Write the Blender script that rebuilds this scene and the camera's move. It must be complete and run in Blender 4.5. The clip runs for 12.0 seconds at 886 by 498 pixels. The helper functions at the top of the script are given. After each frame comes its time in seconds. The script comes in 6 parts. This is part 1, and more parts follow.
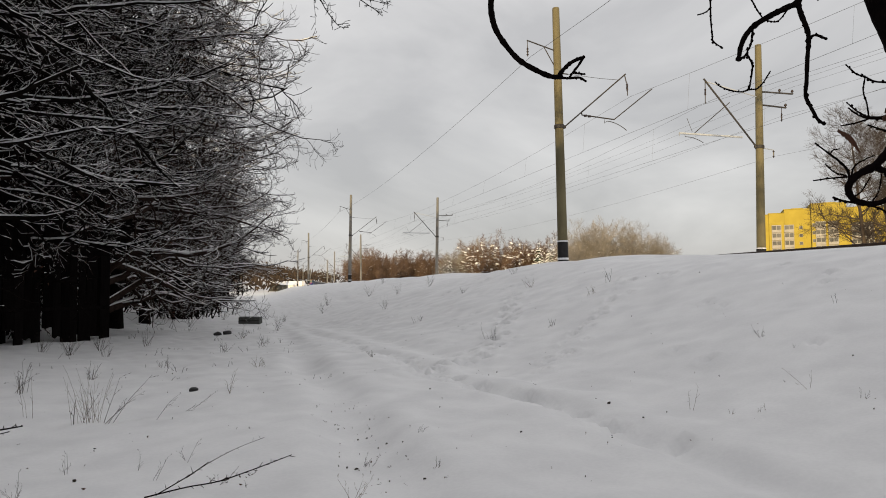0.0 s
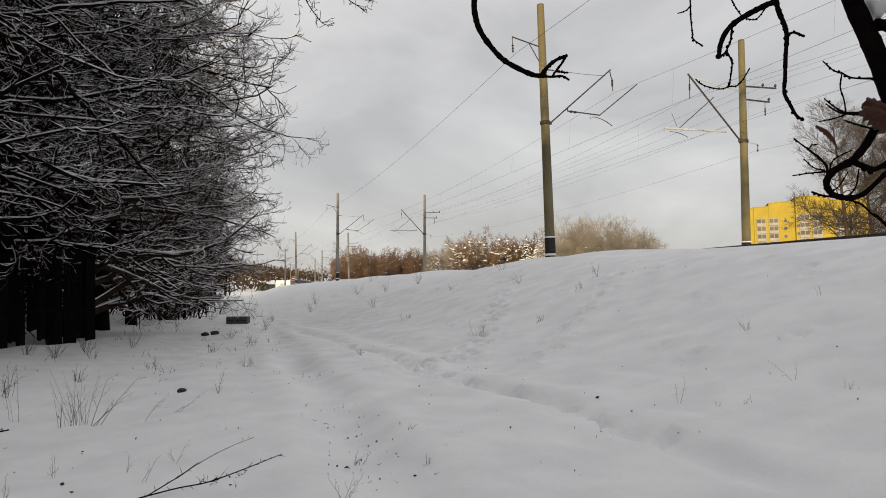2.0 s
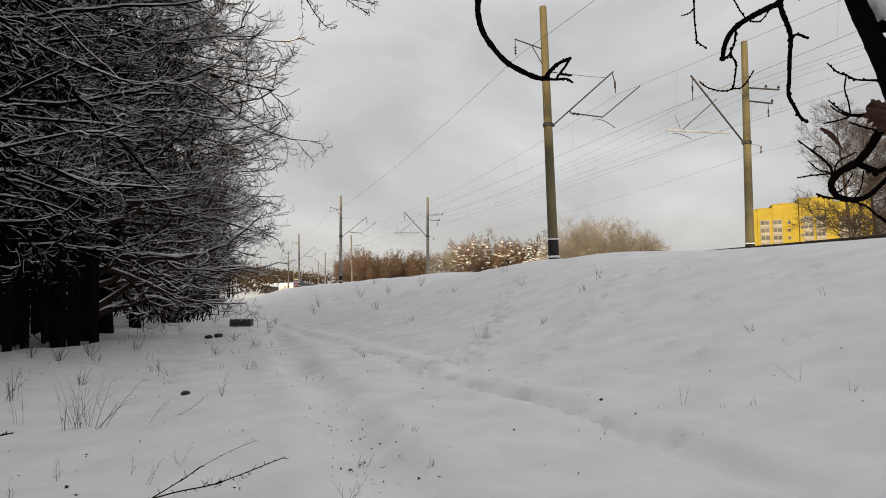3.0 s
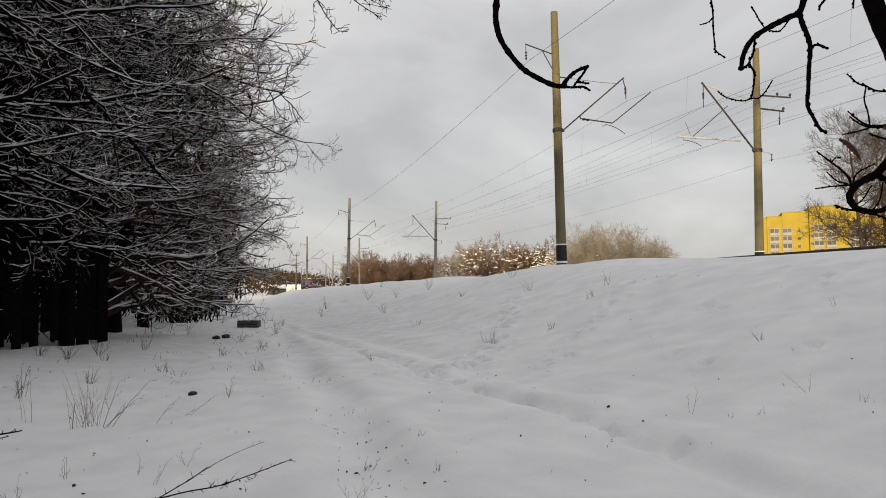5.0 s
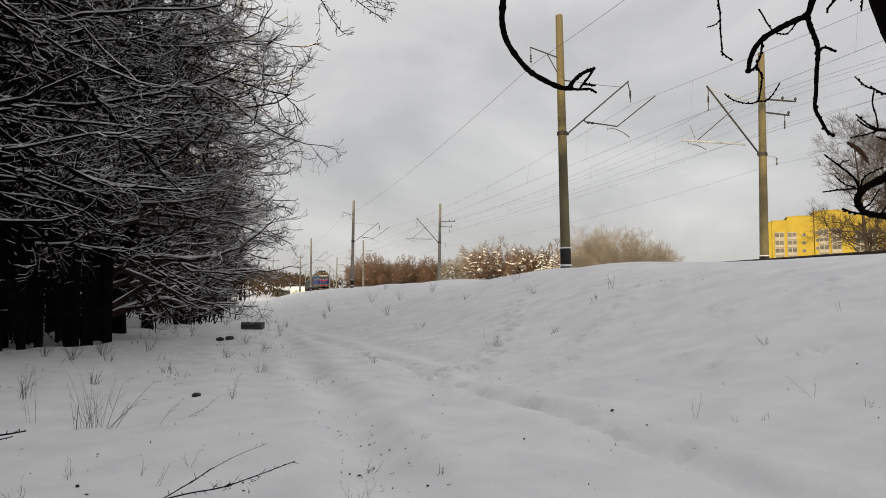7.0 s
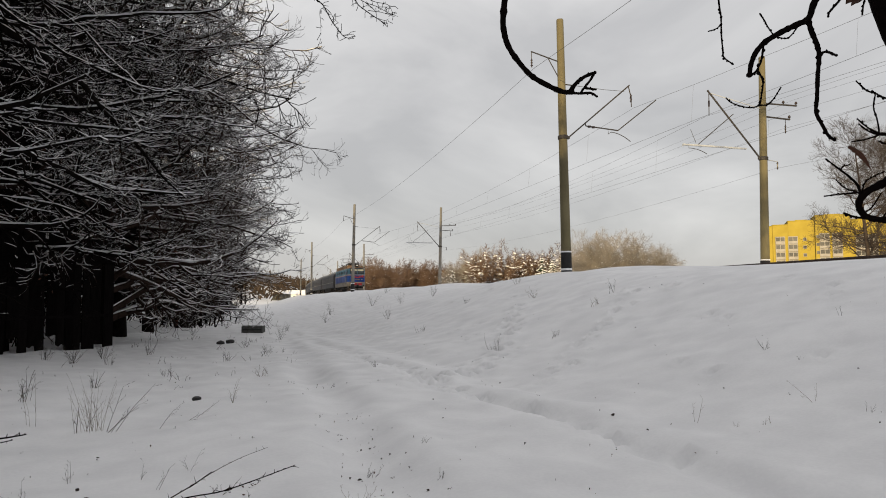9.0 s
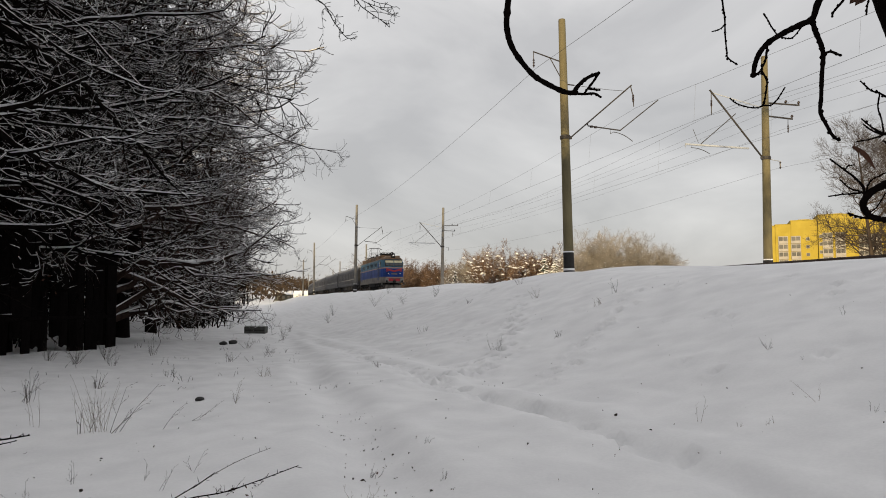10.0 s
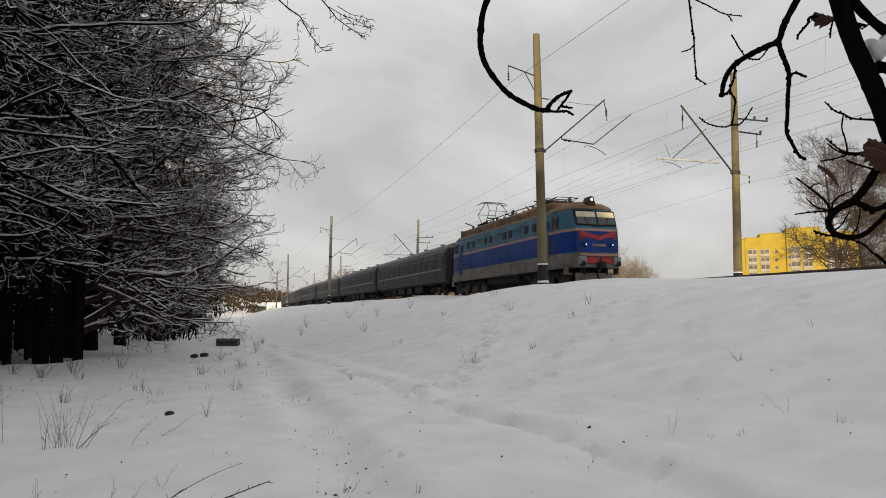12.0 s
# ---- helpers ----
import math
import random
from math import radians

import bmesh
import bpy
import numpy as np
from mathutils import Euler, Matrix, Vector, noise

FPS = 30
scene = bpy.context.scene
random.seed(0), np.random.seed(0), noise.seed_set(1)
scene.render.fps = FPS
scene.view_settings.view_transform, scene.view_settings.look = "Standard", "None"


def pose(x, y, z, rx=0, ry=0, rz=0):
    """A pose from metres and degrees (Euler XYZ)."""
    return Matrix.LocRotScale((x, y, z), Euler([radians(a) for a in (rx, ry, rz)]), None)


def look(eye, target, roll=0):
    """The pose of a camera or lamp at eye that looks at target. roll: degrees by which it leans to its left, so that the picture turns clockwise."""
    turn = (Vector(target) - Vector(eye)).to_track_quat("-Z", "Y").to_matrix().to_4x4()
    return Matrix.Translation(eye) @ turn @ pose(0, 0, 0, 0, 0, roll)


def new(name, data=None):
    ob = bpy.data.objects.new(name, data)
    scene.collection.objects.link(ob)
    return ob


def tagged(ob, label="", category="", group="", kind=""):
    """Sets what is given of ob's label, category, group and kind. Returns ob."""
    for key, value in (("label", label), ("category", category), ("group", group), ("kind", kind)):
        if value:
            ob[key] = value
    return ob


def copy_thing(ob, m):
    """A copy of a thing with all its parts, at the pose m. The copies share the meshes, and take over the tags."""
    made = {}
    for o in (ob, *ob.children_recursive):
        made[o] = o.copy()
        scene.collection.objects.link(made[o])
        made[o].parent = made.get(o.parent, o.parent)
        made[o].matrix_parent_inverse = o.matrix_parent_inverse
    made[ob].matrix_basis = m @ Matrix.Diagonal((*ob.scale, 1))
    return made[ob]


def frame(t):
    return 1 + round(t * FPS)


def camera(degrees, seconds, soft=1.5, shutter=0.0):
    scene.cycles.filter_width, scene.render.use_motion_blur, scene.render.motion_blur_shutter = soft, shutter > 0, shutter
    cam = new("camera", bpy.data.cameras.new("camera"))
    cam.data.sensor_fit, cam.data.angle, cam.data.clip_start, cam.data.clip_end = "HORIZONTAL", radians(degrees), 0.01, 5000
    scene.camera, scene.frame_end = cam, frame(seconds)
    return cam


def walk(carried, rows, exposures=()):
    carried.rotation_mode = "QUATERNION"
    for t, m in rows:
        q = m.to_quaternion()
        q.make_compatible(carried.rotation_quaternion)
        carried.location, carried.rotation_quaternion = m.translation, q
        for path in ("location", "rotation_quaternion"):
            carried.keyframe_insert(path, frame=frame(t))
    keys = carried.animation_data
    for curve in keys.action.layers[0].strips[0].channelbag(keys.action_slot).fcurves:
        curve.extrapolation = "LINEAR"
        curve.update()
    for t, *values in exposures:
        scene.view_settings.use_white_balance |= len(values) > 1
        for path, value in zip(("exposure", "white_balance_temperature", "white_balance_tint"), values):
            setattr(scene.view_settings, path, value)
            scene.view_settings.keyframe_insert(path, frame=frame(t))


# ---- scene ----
# camera: held by hand, nearly still
cam = camera(64.8, 12.0, soft=0.95)
PATH = [
    (0.0, pose(-0.000, -0.000, 1.600, 93.342, 0.300, -16.048)),
    (0.5, pose(0.002, -0.002, 1.600, 92.639, 0.650, -16.480)),
    (1.0, pose(0.001, -0.006, 1.599, 92.694, 0.851, -16.516)),
    (1.5, pose(0.001, -0.006, 1.601, 92.954, 1.054, -16.937)),
    (2.0, pose(-0.001, -0.011, 1.601, 93.096, 1.042, -17.014)),
    (2.5, pose(-0.001, -0.009, 1.600, 93.219, 1.030, -17.053)),
    (3.0, pose(-0.003, -0.011, 1.602, 93.287, 1.143, -16.757)),
    (5.0, pose(-0.014, -0.006, 1.607, 93.610, 0.345, -16.171)),
    (5.5, pose(-0.018, -0.001, 1.607, 93.785, 0.195, -15.996)),
    (6.0, pose(-0.016, 0.001, 1.606, 93.762, 0.362, -15.964)),
    (6.5, pose(-0.016, 0.001, 1.604, 93.680, 0.265, -15.979)),
    (7.0, pose(-0.015, -0.002, 1.606, 93.836, 0.067, -15.867)),
    (9.0, pose(-0.015, -0.001, 1.606, 94.148, -0.011, -15.816)),
    (9.5, pose(-0.017, 0.001, 1.605, 94.115, 0.007, -15.654)),
    (10.0, pose(-0.018, -0.001, 1.607, 94.169, 0.079, -15.620)),
    (10.5, pose(-0.016, -0.000, 1.606, 94.354, 0.066, -15.892)),
    (11.0, pose(-0.019, -0.000, 1.607, 94.387, 0.048, -16.232)),
    (11.5, pose(-0.020, -0.001, 1.610, 94.600, 0.052, -16.352)),
    (12.0, pose(-0.015, -0.001, 1.614, 95.139, 0.060, -17.688)),
]
walk(cam, PATH)

# ---- world, sun ----
YAW = radians(16.05)          # the camera's first heading against the line, clockwise
SUN_FROM = Vector((-0.50, -0.85, 0.0)).normalized()
SUN_UP = radians(10.5)

world = bpy.data.worlds.new("winter_sky")
scene.world = world
world.use_nodes = True


def world_nodes():
    nt = world.node_tree
    n, l = nt.nodes, nt.links
    n.clear()
    out = n.new("ShaderNodeOutputWorld")
    bg = n.new("ShaderNodeBackground")
    sky = n.new("ShaderNodeTexSky")
    sky.sky_type = "NISHITA"
    sky.sun_disc = False
    sky.sun_elevation = SUN_UP
    sky.sun_rotation = math.atan2(SUN_FROM.x, SUN_FROM.y)
    sky_gain = n.new("ShaderNodeVectorMath")
    sky_gain.operation = "SCALE"
    sky_gain.inputs["Scale"].default_value = 0.11
    l.new(sky.outputs[0], sky_gain.inputs[0])
    tc = n.new("ShaderNodeTexCoord")
    mp = n.new("ShaderNodeMapping")
    mp.inputs["Scale"].default_value = (1.0, 1.0, 2.1)
    mp.inputs["Location"].default_value = (0.35, 0.1, 0.2)
    l.new(tc.outputs["Generated"], mp.inputs[0])
    big = n.new("ShaderNodeTexNoise")
    big.inputs["Scale"].default_value = 2.2
    big.inputs["Detail"].default_value = 7.0
    big.inputs["Roughness"].default_value = 0.52
    big.inputs["Distortion"].default_value = 0.5
    l.new(mp.outputs[0], big.inputs["Vector"])
    ramp = n.new("ShaderNodeValToRGB")
    ramp.color_ramp.elements[0].position = 0.36
    ramp.color_ramp.elements[0].color = (0.578, 0.569, 0.572, 1)
    ramp.color_ramp.elements[1].position = 0.70
    ramp.color_ramp.elements[1].color = (0.935, 0.918, 0.905, 1)
    l.new(big.outputs[0], ramp.inputs[0])
    mix = n.new("ShaderNodeMixRGB")
    mix.inputs[0].default_value = 0.9
    l.new(sky_gain.outputs[0], mix.inputs[1])
    l.new(ramp.outputs[0], mix.inputs[2])
    sep = n.new("ShaderNodeSeparateXYZ")
    l.new(tc.outputs["Generated"], sep.inputs[0])
    grade = n.new("ShaderNodeMapRange")
    grade.inputs["From Max"].default_value = 0.7
    grade.inputs["To Min"].default_value = 0.765
    grade.inputs["To Max"].default_value = 1.13
    l.new(sep.outputs["Z"], grade.inputs["Value"])
    l.new(mix.outputs[0], bg.inputs[0])
    l.new(grade.outputs[0], bg.inputs[1])
    l.new(bg.outputs[0], out.inputs[0])


world_nodes()
sun = new("sun", bpy.data.lights.new("sun", "SUN"))
sun.data.energy = 4.7
sun.data.angle = radians(0.7)
sun.data.color = (1.0, 0.77, 0.42)
sun_dir = SUN_FROM * math.cos(SUN_UP) + Vector((0, 0, math.sin(SUN_UP)))
sun.matrix_world = look(sun_dir * 300, (0, 0, 0))
scene.view_settings.exposure = 0.08


# ---- materials ----
def mat(name, a, b=None, rough=0.7, metal=0.0, scale=6.0, fine=60.0, bump=0.15, dist=0.01, spec=0.4, objvar=0.0, stretch=(1, 1, 1)):
    """Two colours mixed by coarse and fine noise, with fine relief."""
    m = bpy.data.materials.new(name)
    m.use_nodes = True
    nt = m.node_tree
    n, l = nt.nodes, nt.links
    p = n["Principled BSDF"]
    b = b or tuple(c * 0.75 for c in a)
    tc = n.new("ShaderNodeTexCoord")
    mp = n.new("ShaderNodeMapping")
    mp.inputs["Scale"].default_value = stretch
    l.new(tc.outputs["Object"], mp.inputs[0])
    n1 = n.new("ShaderNodeTexNoise")
    n1.inputs["Scale"].default_value = scale
    n1.inputs["Detail"].default_value = 5
    n2 = n.new("ShaderNodeTexNoise")
    n2.inputs["Scale"].default_value = fine
    n2.inputs["Detail"].default_value = 3
    for t in (n1, n2):
        l.new(mp.outputs[0], t.inputs["Vector"])
    add = n.new("ShaderNodeMath")
    add.operation = "MULTIPLY_ADD"
    l.new(n2.outputs[0], add.inputs[0])
    add.inputs[1].default_value = 0.35
    l.new(n1.outputs[0], add.inputs[2])
    ramp = n.new("ShaderNodeValToRGB")
    ramp.color_ramp.elements[0].position = 0.5
    ramp.color_ramp.elements[1].position = 0.85
    ramp.color_ramp.elements[0].color = (*a, 1)
    ramp.color_ramp.elements[1].color = (*b, 1)
    l.new(add.outputs[0], ramp.inputs[0])
    col = ramp.outputs[0]
    if objvar:
        oi = n.new("ShaderNodeObjectInfo")
        hv = n.new("ShaderNodeHueSaturation")
        mr = n.new("ShaderNodeMapRange")
        mr.inputs["To Min"].default_value = 1 - objvar
        mr.inputs["To Max"].default_value = 1 + objvar
        l.new(oi.outputs["Random"], mr.inputs["Value"])
        l.new(mr.outputs[0], hv.inputs["Value"])
        l.new(col, hv.inputs["Color"])
        col = hv.outputs[0]
    l.new(col, p.inputs["Base Color"])
    p.inputs["Metallic"].default_value = metal
    p.inputs["Specular IOR Level"].default_value = spec
    rr = n.new("ShaderNodeMapRange")
    rr.inputs["To Min"].default_value = max(0.02, rough - 0.12)
    rr.inputs["To Max"].default_value = min(1.0, rough + 0.12)
    l.new(n1.outputs[0], rr.inputs["Value"])
    l.new(rr.outputs[0], p.inputs["Roughness"])
    if bump:
        bp = n.new("ShaderNodeBump")
        bp.inputs["Strength"].default_value = bump
        bp.inputs["Distance"].default_value = dist
        l.new(add.outputs[0], bp.inputs["Height"])
        l.new(bp.outputs[0], p.inputs["Normal"])
    return m


SNOW = mat("ground_snow", (0.748, 0.749, 0.759), (0.66, 0.661, 0.675), 0.75, scale=1.3, fine=26, bump=0.2, dist=0.025, spec=0.25)
CAP = mat("branch_snow", (0.88, 0.88, 0.89), (0.80, 0.80, 0.82), 0.8, scale=8, fine=60, bump=0.1, spec=0.2)
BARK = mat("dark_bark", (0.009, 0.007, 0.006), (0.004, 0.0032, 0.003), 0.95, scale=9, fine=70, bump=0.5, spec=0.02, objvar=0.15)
# browner bark, also lightened to stand for lit twigs at the wood's edge
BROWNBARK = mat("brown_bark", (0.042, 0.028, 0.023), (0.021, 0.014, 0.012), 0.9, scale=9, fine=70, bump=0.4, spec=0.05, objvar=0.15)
# near-black dull bark for the close boughs and thorny shoots
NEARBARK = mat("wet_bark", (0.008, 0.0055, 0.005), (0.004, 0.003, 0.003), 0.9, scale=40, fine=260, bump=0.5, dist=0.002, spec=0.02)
TWIG = mat("brown_twig", (0.19, 0.125, 0.086), (0.11, 0.072, 0.052), 0.9, scale=3, fine=20, bump=0.1, spec=0.2, objvar=0.22)
PALETWIG = mat("frosted_twig", (0.30, 0.27, 0.235), (0.215, 0.19, 0.163), 0.9, scale=3, fine=20, bump=0.1, spec=0.2, objvar=0.15)
NEEDLE = mat("spruce_needle", (0.030, 0.045, 0.025), (0.016, 0.026, 0.014), 0.9, scale=5, fine=40, bump=0.2, spec=0.2, objvar=0.2)
LEAF = mat("withered_leaf", (0.095, 0.036, 0.018), (0.042, 0.018, 0.010), 0.8, scale=20, fine=160, bump=0.4, dist=0.003)
STRAW = mat("dry_grass", (0.19, 0.145, 0.095), (0.10, 0.075, 0.05), 0.9, scale=20, fine=90, bump=0.1)
WEED = mat("dark_dead_stem", (0.060, 0.045, 0.035), (0.035, 0.028, 0.022), 0.9, scale=20, fine=90, bump=0.2)
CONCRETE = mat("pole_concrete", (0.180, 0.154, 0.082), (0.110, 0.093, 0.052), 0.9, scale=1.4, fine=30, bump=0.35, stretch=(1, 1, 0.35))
# greyer copy for far poles: the missing warm sun is put into its colour
SUNLESSCONCRETE = mat("grey_pole_concrete", (0.21, 0.20, 0.185), (0.14, 0.135, 0.125), 0.9, scale=1.4, fine=30, bump=0.35, stretch=(1, 1, 0.35))
TAR = mat("tarred_concrete", (0.022, 0.020, 0.020), (0.012, 0.011, 0.011), 0.7, scale=6, fine=60)
STEEL = mat("weathered_steel", (0.060, 0.055, 0.052), (0.035, 0.030, 0.027), 0.65, metal=0.3, scale=6, fine=50)
GALV = mat("galvanised_tube", (0.46, 0.48, 0.51), (0.34, 0.36, 0.39), 0.55, metal=0.0, scale=6, fine=50)
WIRE = mat("overhead_wire_copper", (0.10, 0.095, 0.09), (0.07, 0.066, 0.06), 0.6, metal=0.5, scale=3, fine=20, bump=0)
PORCELAIN = mat("brown_porcelain", (0.035, 0.022, 0.018), (0.022, 0.014, 0.012), 0.35, scale=8, fine=40, bump=0.05)
RAILSTEEL = mat("rail_steel", (0.13, 0.095, 0.075), (0.08, 0.06, 0.05), 0.55, metal=0.7, scale=4, fine=40)
SLEEPER = mat("sleeper_concrete", (0.26, 0.25, 0.24), (0.18, 0.17, 0.16), 0.9, scale=5, fine=40)
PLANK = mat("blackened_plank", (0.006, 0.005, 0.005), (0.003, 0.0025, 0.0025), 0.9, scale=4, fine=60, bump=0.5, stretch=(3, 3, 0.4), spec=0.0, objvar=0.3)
STONE = mat("grey_block", (0.085, 0.088, 0.08), (0.045, 0.046, 0.042), 0.9, scale=7, fine=60, bump=0.6)
YELLOW = mat("yellow_plaster", (0.365, 0.275, 0.033), (0.315, 0.235, 0.029), 0.85, scale=0.3, fine=4, bump=0.05)
GREYWALL = mat("loggia_panel", (0.36, 0.33, 0.29), (0.28, 0.26, 0.23), 0.8, scale=0.5, fine=6, bump=0.05)
WHITEWALL = mat("white_plaster", (0.76, 0.74, 0.70), (0.68, 0.66, 0.62), 0.85, scale=0.4, fine=5, bump=0.05)
FLATGLASS = mat("loggia_glass", (0.13, 0.125, 0.115), (0.08, 0.078, 0.072), 0.5, scale=0.3, fine=2, bump=0, spec=0.1)
DULLTWIG = mat("dull_twig", (0.075, 0.056, 0.042), (0.045, 0.034, 0.027), 0.9, scale=3, fine=20, bump=0.1, spec=0.2)
FARWOOD = mat("far_wood_twigs", (0.085, 0.060, 0.042), (0.045, 0.034, 0.026), 0.95, scale=0.02, fine=0.2, bump=0, spec=0.1)

BLUE = mat("loco_blue_paint", (0.004, 0.038, 0.215), (0.005, 0.024, 0.105), 0.45, scale=1.2, fine=18, bump=0.06, spec=0.2, stretch=(1, 1, 0.5))
CYAN = mat("loco_light_blue_paint", (0.040, 0.130, 0.195), (0.024, 0.078, 0.118), 0.45, scale=1.2, fine=18, bump=0.06, spec=0.25, stretch=(1, 1, 0.5))
CREAM = mat("loco_pink_stripe", (0.34, 0.21, 0.18), (0.26, 0.16, 0.14), 0.5, scale=3, fine=30, bump=0.05)
RED = mat("loco_red_paint", (0.34, 0.018, 0.028), (0.22, 0.014, 0.022), 0.45, scale=2, fine=20, bump=0.05)
SKIRT = mat("dusty_grey_paint", (0.165, 0.148, 0.13), (0.085, 0.076, 0.066), 0.7, scale=1.6, fine=18, bump=0.15)
RUSTROOF = mat("brown_roof_paint", (0.165, 0.094, 0.044), (0.075, 0.045, 0.025), 0.75, scale=1.3, fine=16, bump=0.2)
UNDER = mat("underframe_grime", (0.014, 0.012, 0.011), (0.007, 0.006, 0.006), 0.85, scale=4, fine=30, bump=0.3)
COACH = mat("coach_grey_paint", (0.034, 0.034, 0.040), (0.021, 0.021, 0.025), 0.6, scale=0.9, fine=14, bump=0.08, objvar=0.08)
COACHROOF = mat("coach_roof_frost", (0.26, 0.26, 0.265), (0.13, 0.13, 0.135), 0.8, scale=1.5, fine=12, bump=0.15)
COACHLINE = mat("coach_pale_line", (0.22, 0.21, 0.20), (0.15, 0.145, 0.14), 0.6, scale=3, fine=20, bump=0.05)
COACHGLASS = mat("coach_glass", (0.016, 0.017, 0.020), (0.010, 0.010, 0.012), 0.4, scale=1, fine=6, bump=0, spec=0.15)
CABGLASS = mat("cab_glass", (0.03, 0.04, 0.04), (0.02, 0.025, 0.03), 0.08, scale=1, fine=8, bump=0, spec=0.7)
SKYSHEEN = mat("cream_sun_blind", (0.62, 0.58, 0.40), (0.50, 0.46, 0.31), 0.85, scale=3, fine=20, bump=0.05)
LAMP = bpy.data.materials.new("headlamp_glow")
LAMP.use_nodes = True
LAMP.node_tree.nodes["Principled BSDF"].inputs["Emission Color"].default_value = (1.0, 0.95, 0.85, 1)
LAMP.node_tree.nodes["Principled BSDF"].inputs["Emission Strength"].default_value = 0.45


# ---- mesh building ----
class Geo:
    """Collects vertices and faces for one mesh."""

    def __init__(self):
        self.v, self.f, self.n = [], [], 0

    def add(self, verts, faces):
        verts = np.asarray(verts, float).reshape(-1, 3)
        self.v.append(verts)
        self.f += [tuple(int(i) + self.n for i in f) for f in faces]
        self.n += len(verts)
        return self

    def box(self, c, s, ch=0.01, m=None):
        """A chamfered box, centre and full size."""
        hx, hy, hz = s[0] / 2, s[1] / 2, s[2] / 2
        h = (hx, hy, hz)
        ch = min(ch, 0.45 * min(s))
        idx, vs = {}, []
        for sx in (-1, 1):
            for sy in (-1, 1):
                for sz in (-1, 1):
                    for k in range(3):
                        sg = (sx, sy, sz)
                        idx[sx, sy, sz, k] = len(vs)
                        vs.append([sg[a] * (h[a] - (0 if a == k else ch)) for a in range(3)])
        fs = []

        def key(d, k):
            return idx[d[0], d[1], d[2], k]
        for k in range(3):
            i, j = (k + 1) % 3, (k + 2) % 3
            for sg in (-1, 1):
                loop = []
                for a, b in ((-1, -1), (1, -1), (1, 1), (-1, 1)):
                    d = [0, 0, 0]
                    d[k], d[i], d[j] = sg, a, b
                    loop.append(key(d, k))
                fs.append(loop if sg > 0 else loop[::-1])
            for a in (-1, 1):
                for b in (-1, 1):
                    q = []
                    for sg, kk in ((-1, i), (1, i), (1, j), (-1, j)):
                        d = [0, 0, 0]
                        d[k], d[i], d[j] = sg, a, b
                        q.append(key(d, kk))
                    fs.append(q if a * b < 0 else q[::-1])
        for sx in (-1, 1):
            for sy in (-1, 1):
                for sz in (-1, 1):
                    t = [idx[sx, sy, sz, k] for k in range(3)]
                    fs.append(t if sx * sy * sz > 0 else t[::-1])
        vs = np.array(vs)
        if m is not None:
            mm = np.array(m)
            vs = vs @ mm[:3, :3].T + mm[:3, 3]
        return self.add(vs + np.array(c), fs)

    def tube(self, pts, radii, sides=8, cap=True):
        pts = np.asarray(pts, float)
        radii = np.broadcast_to(np.asarray(radii, float), (len(pts),))
        v, q = tube_arrays(pts[None], radii[None], sides)
        q = [tuple(a) for a in q]
        if cap:
            q.append(tuple(range(sides))[::-1])
            k = (len(pts) - 1) * sides
            q.append(tuple(range(k, k + sides)))
        return self.add(v, q)

    def lathe(self, base, profile, sides=16, axis="z"):
        """profile: rows of (height, radius) from base along an axis."""
        pts, rr = [], []
        for h, r in profile:
            p = list(base)
            p["xyz".index(axis)] += h
            pts.append(p)
            rr.append(r)
        a = np.linspace(0, 2 * np.pi, sides, endpoint=False)
        k = "xyz".index(axis)
        i, j = (k + 1) % 3, (k + 2) % 3
        vs = []
        for p, r in zip(pts, rr):
            ring = np.tile(np.array(p, float), (sides, 1))
            ring[:, i] += r * np.cos(a)
            ring[:, j] += r * np.sin(a)
            vs.append(ring)
        fs = []
        for s in range(len(pts) - 1):
            for t in range(sides):
                u = (t + 1) % sides
                fs.append((s * sides + t, s * sides + u, (s + 1) * sides + u, (s + 1) * sides + t))
        fs.append(tuple(range(sides))[::-1])
        fs.append(tuple(range((len(pts) - 1) * sides, len(pts) * sides)))
        return self.add(np.concatenate(vs), fs)

    def loft(self, rings, caps=True):
        n = len(rings[0])
        fs = []
        for s in range(len(rings) - 1):
            for t in range(n):
                u = (t + 1) % n
                fs.append((s * n + t, s * n + u, (s + 1) * n + u, (s + 1) * n + t))
        if caps:
            fs.append(tuple(range(n))[::-1])
            fs.append(tuple(range((len(rings) - 1) * n, len(rings) * n)))
        return self.add(np.concatenate([np.asarray(r, float) for r in rings]), fs)

    def mesh(self, name, smooth=False):
        me = bpy.data.meshes.new(name)
        me.from_pydata(np.concatenate(self.v).tolist(), [], self.f)
        if smooth:
            me.shade_smooth()
        return me


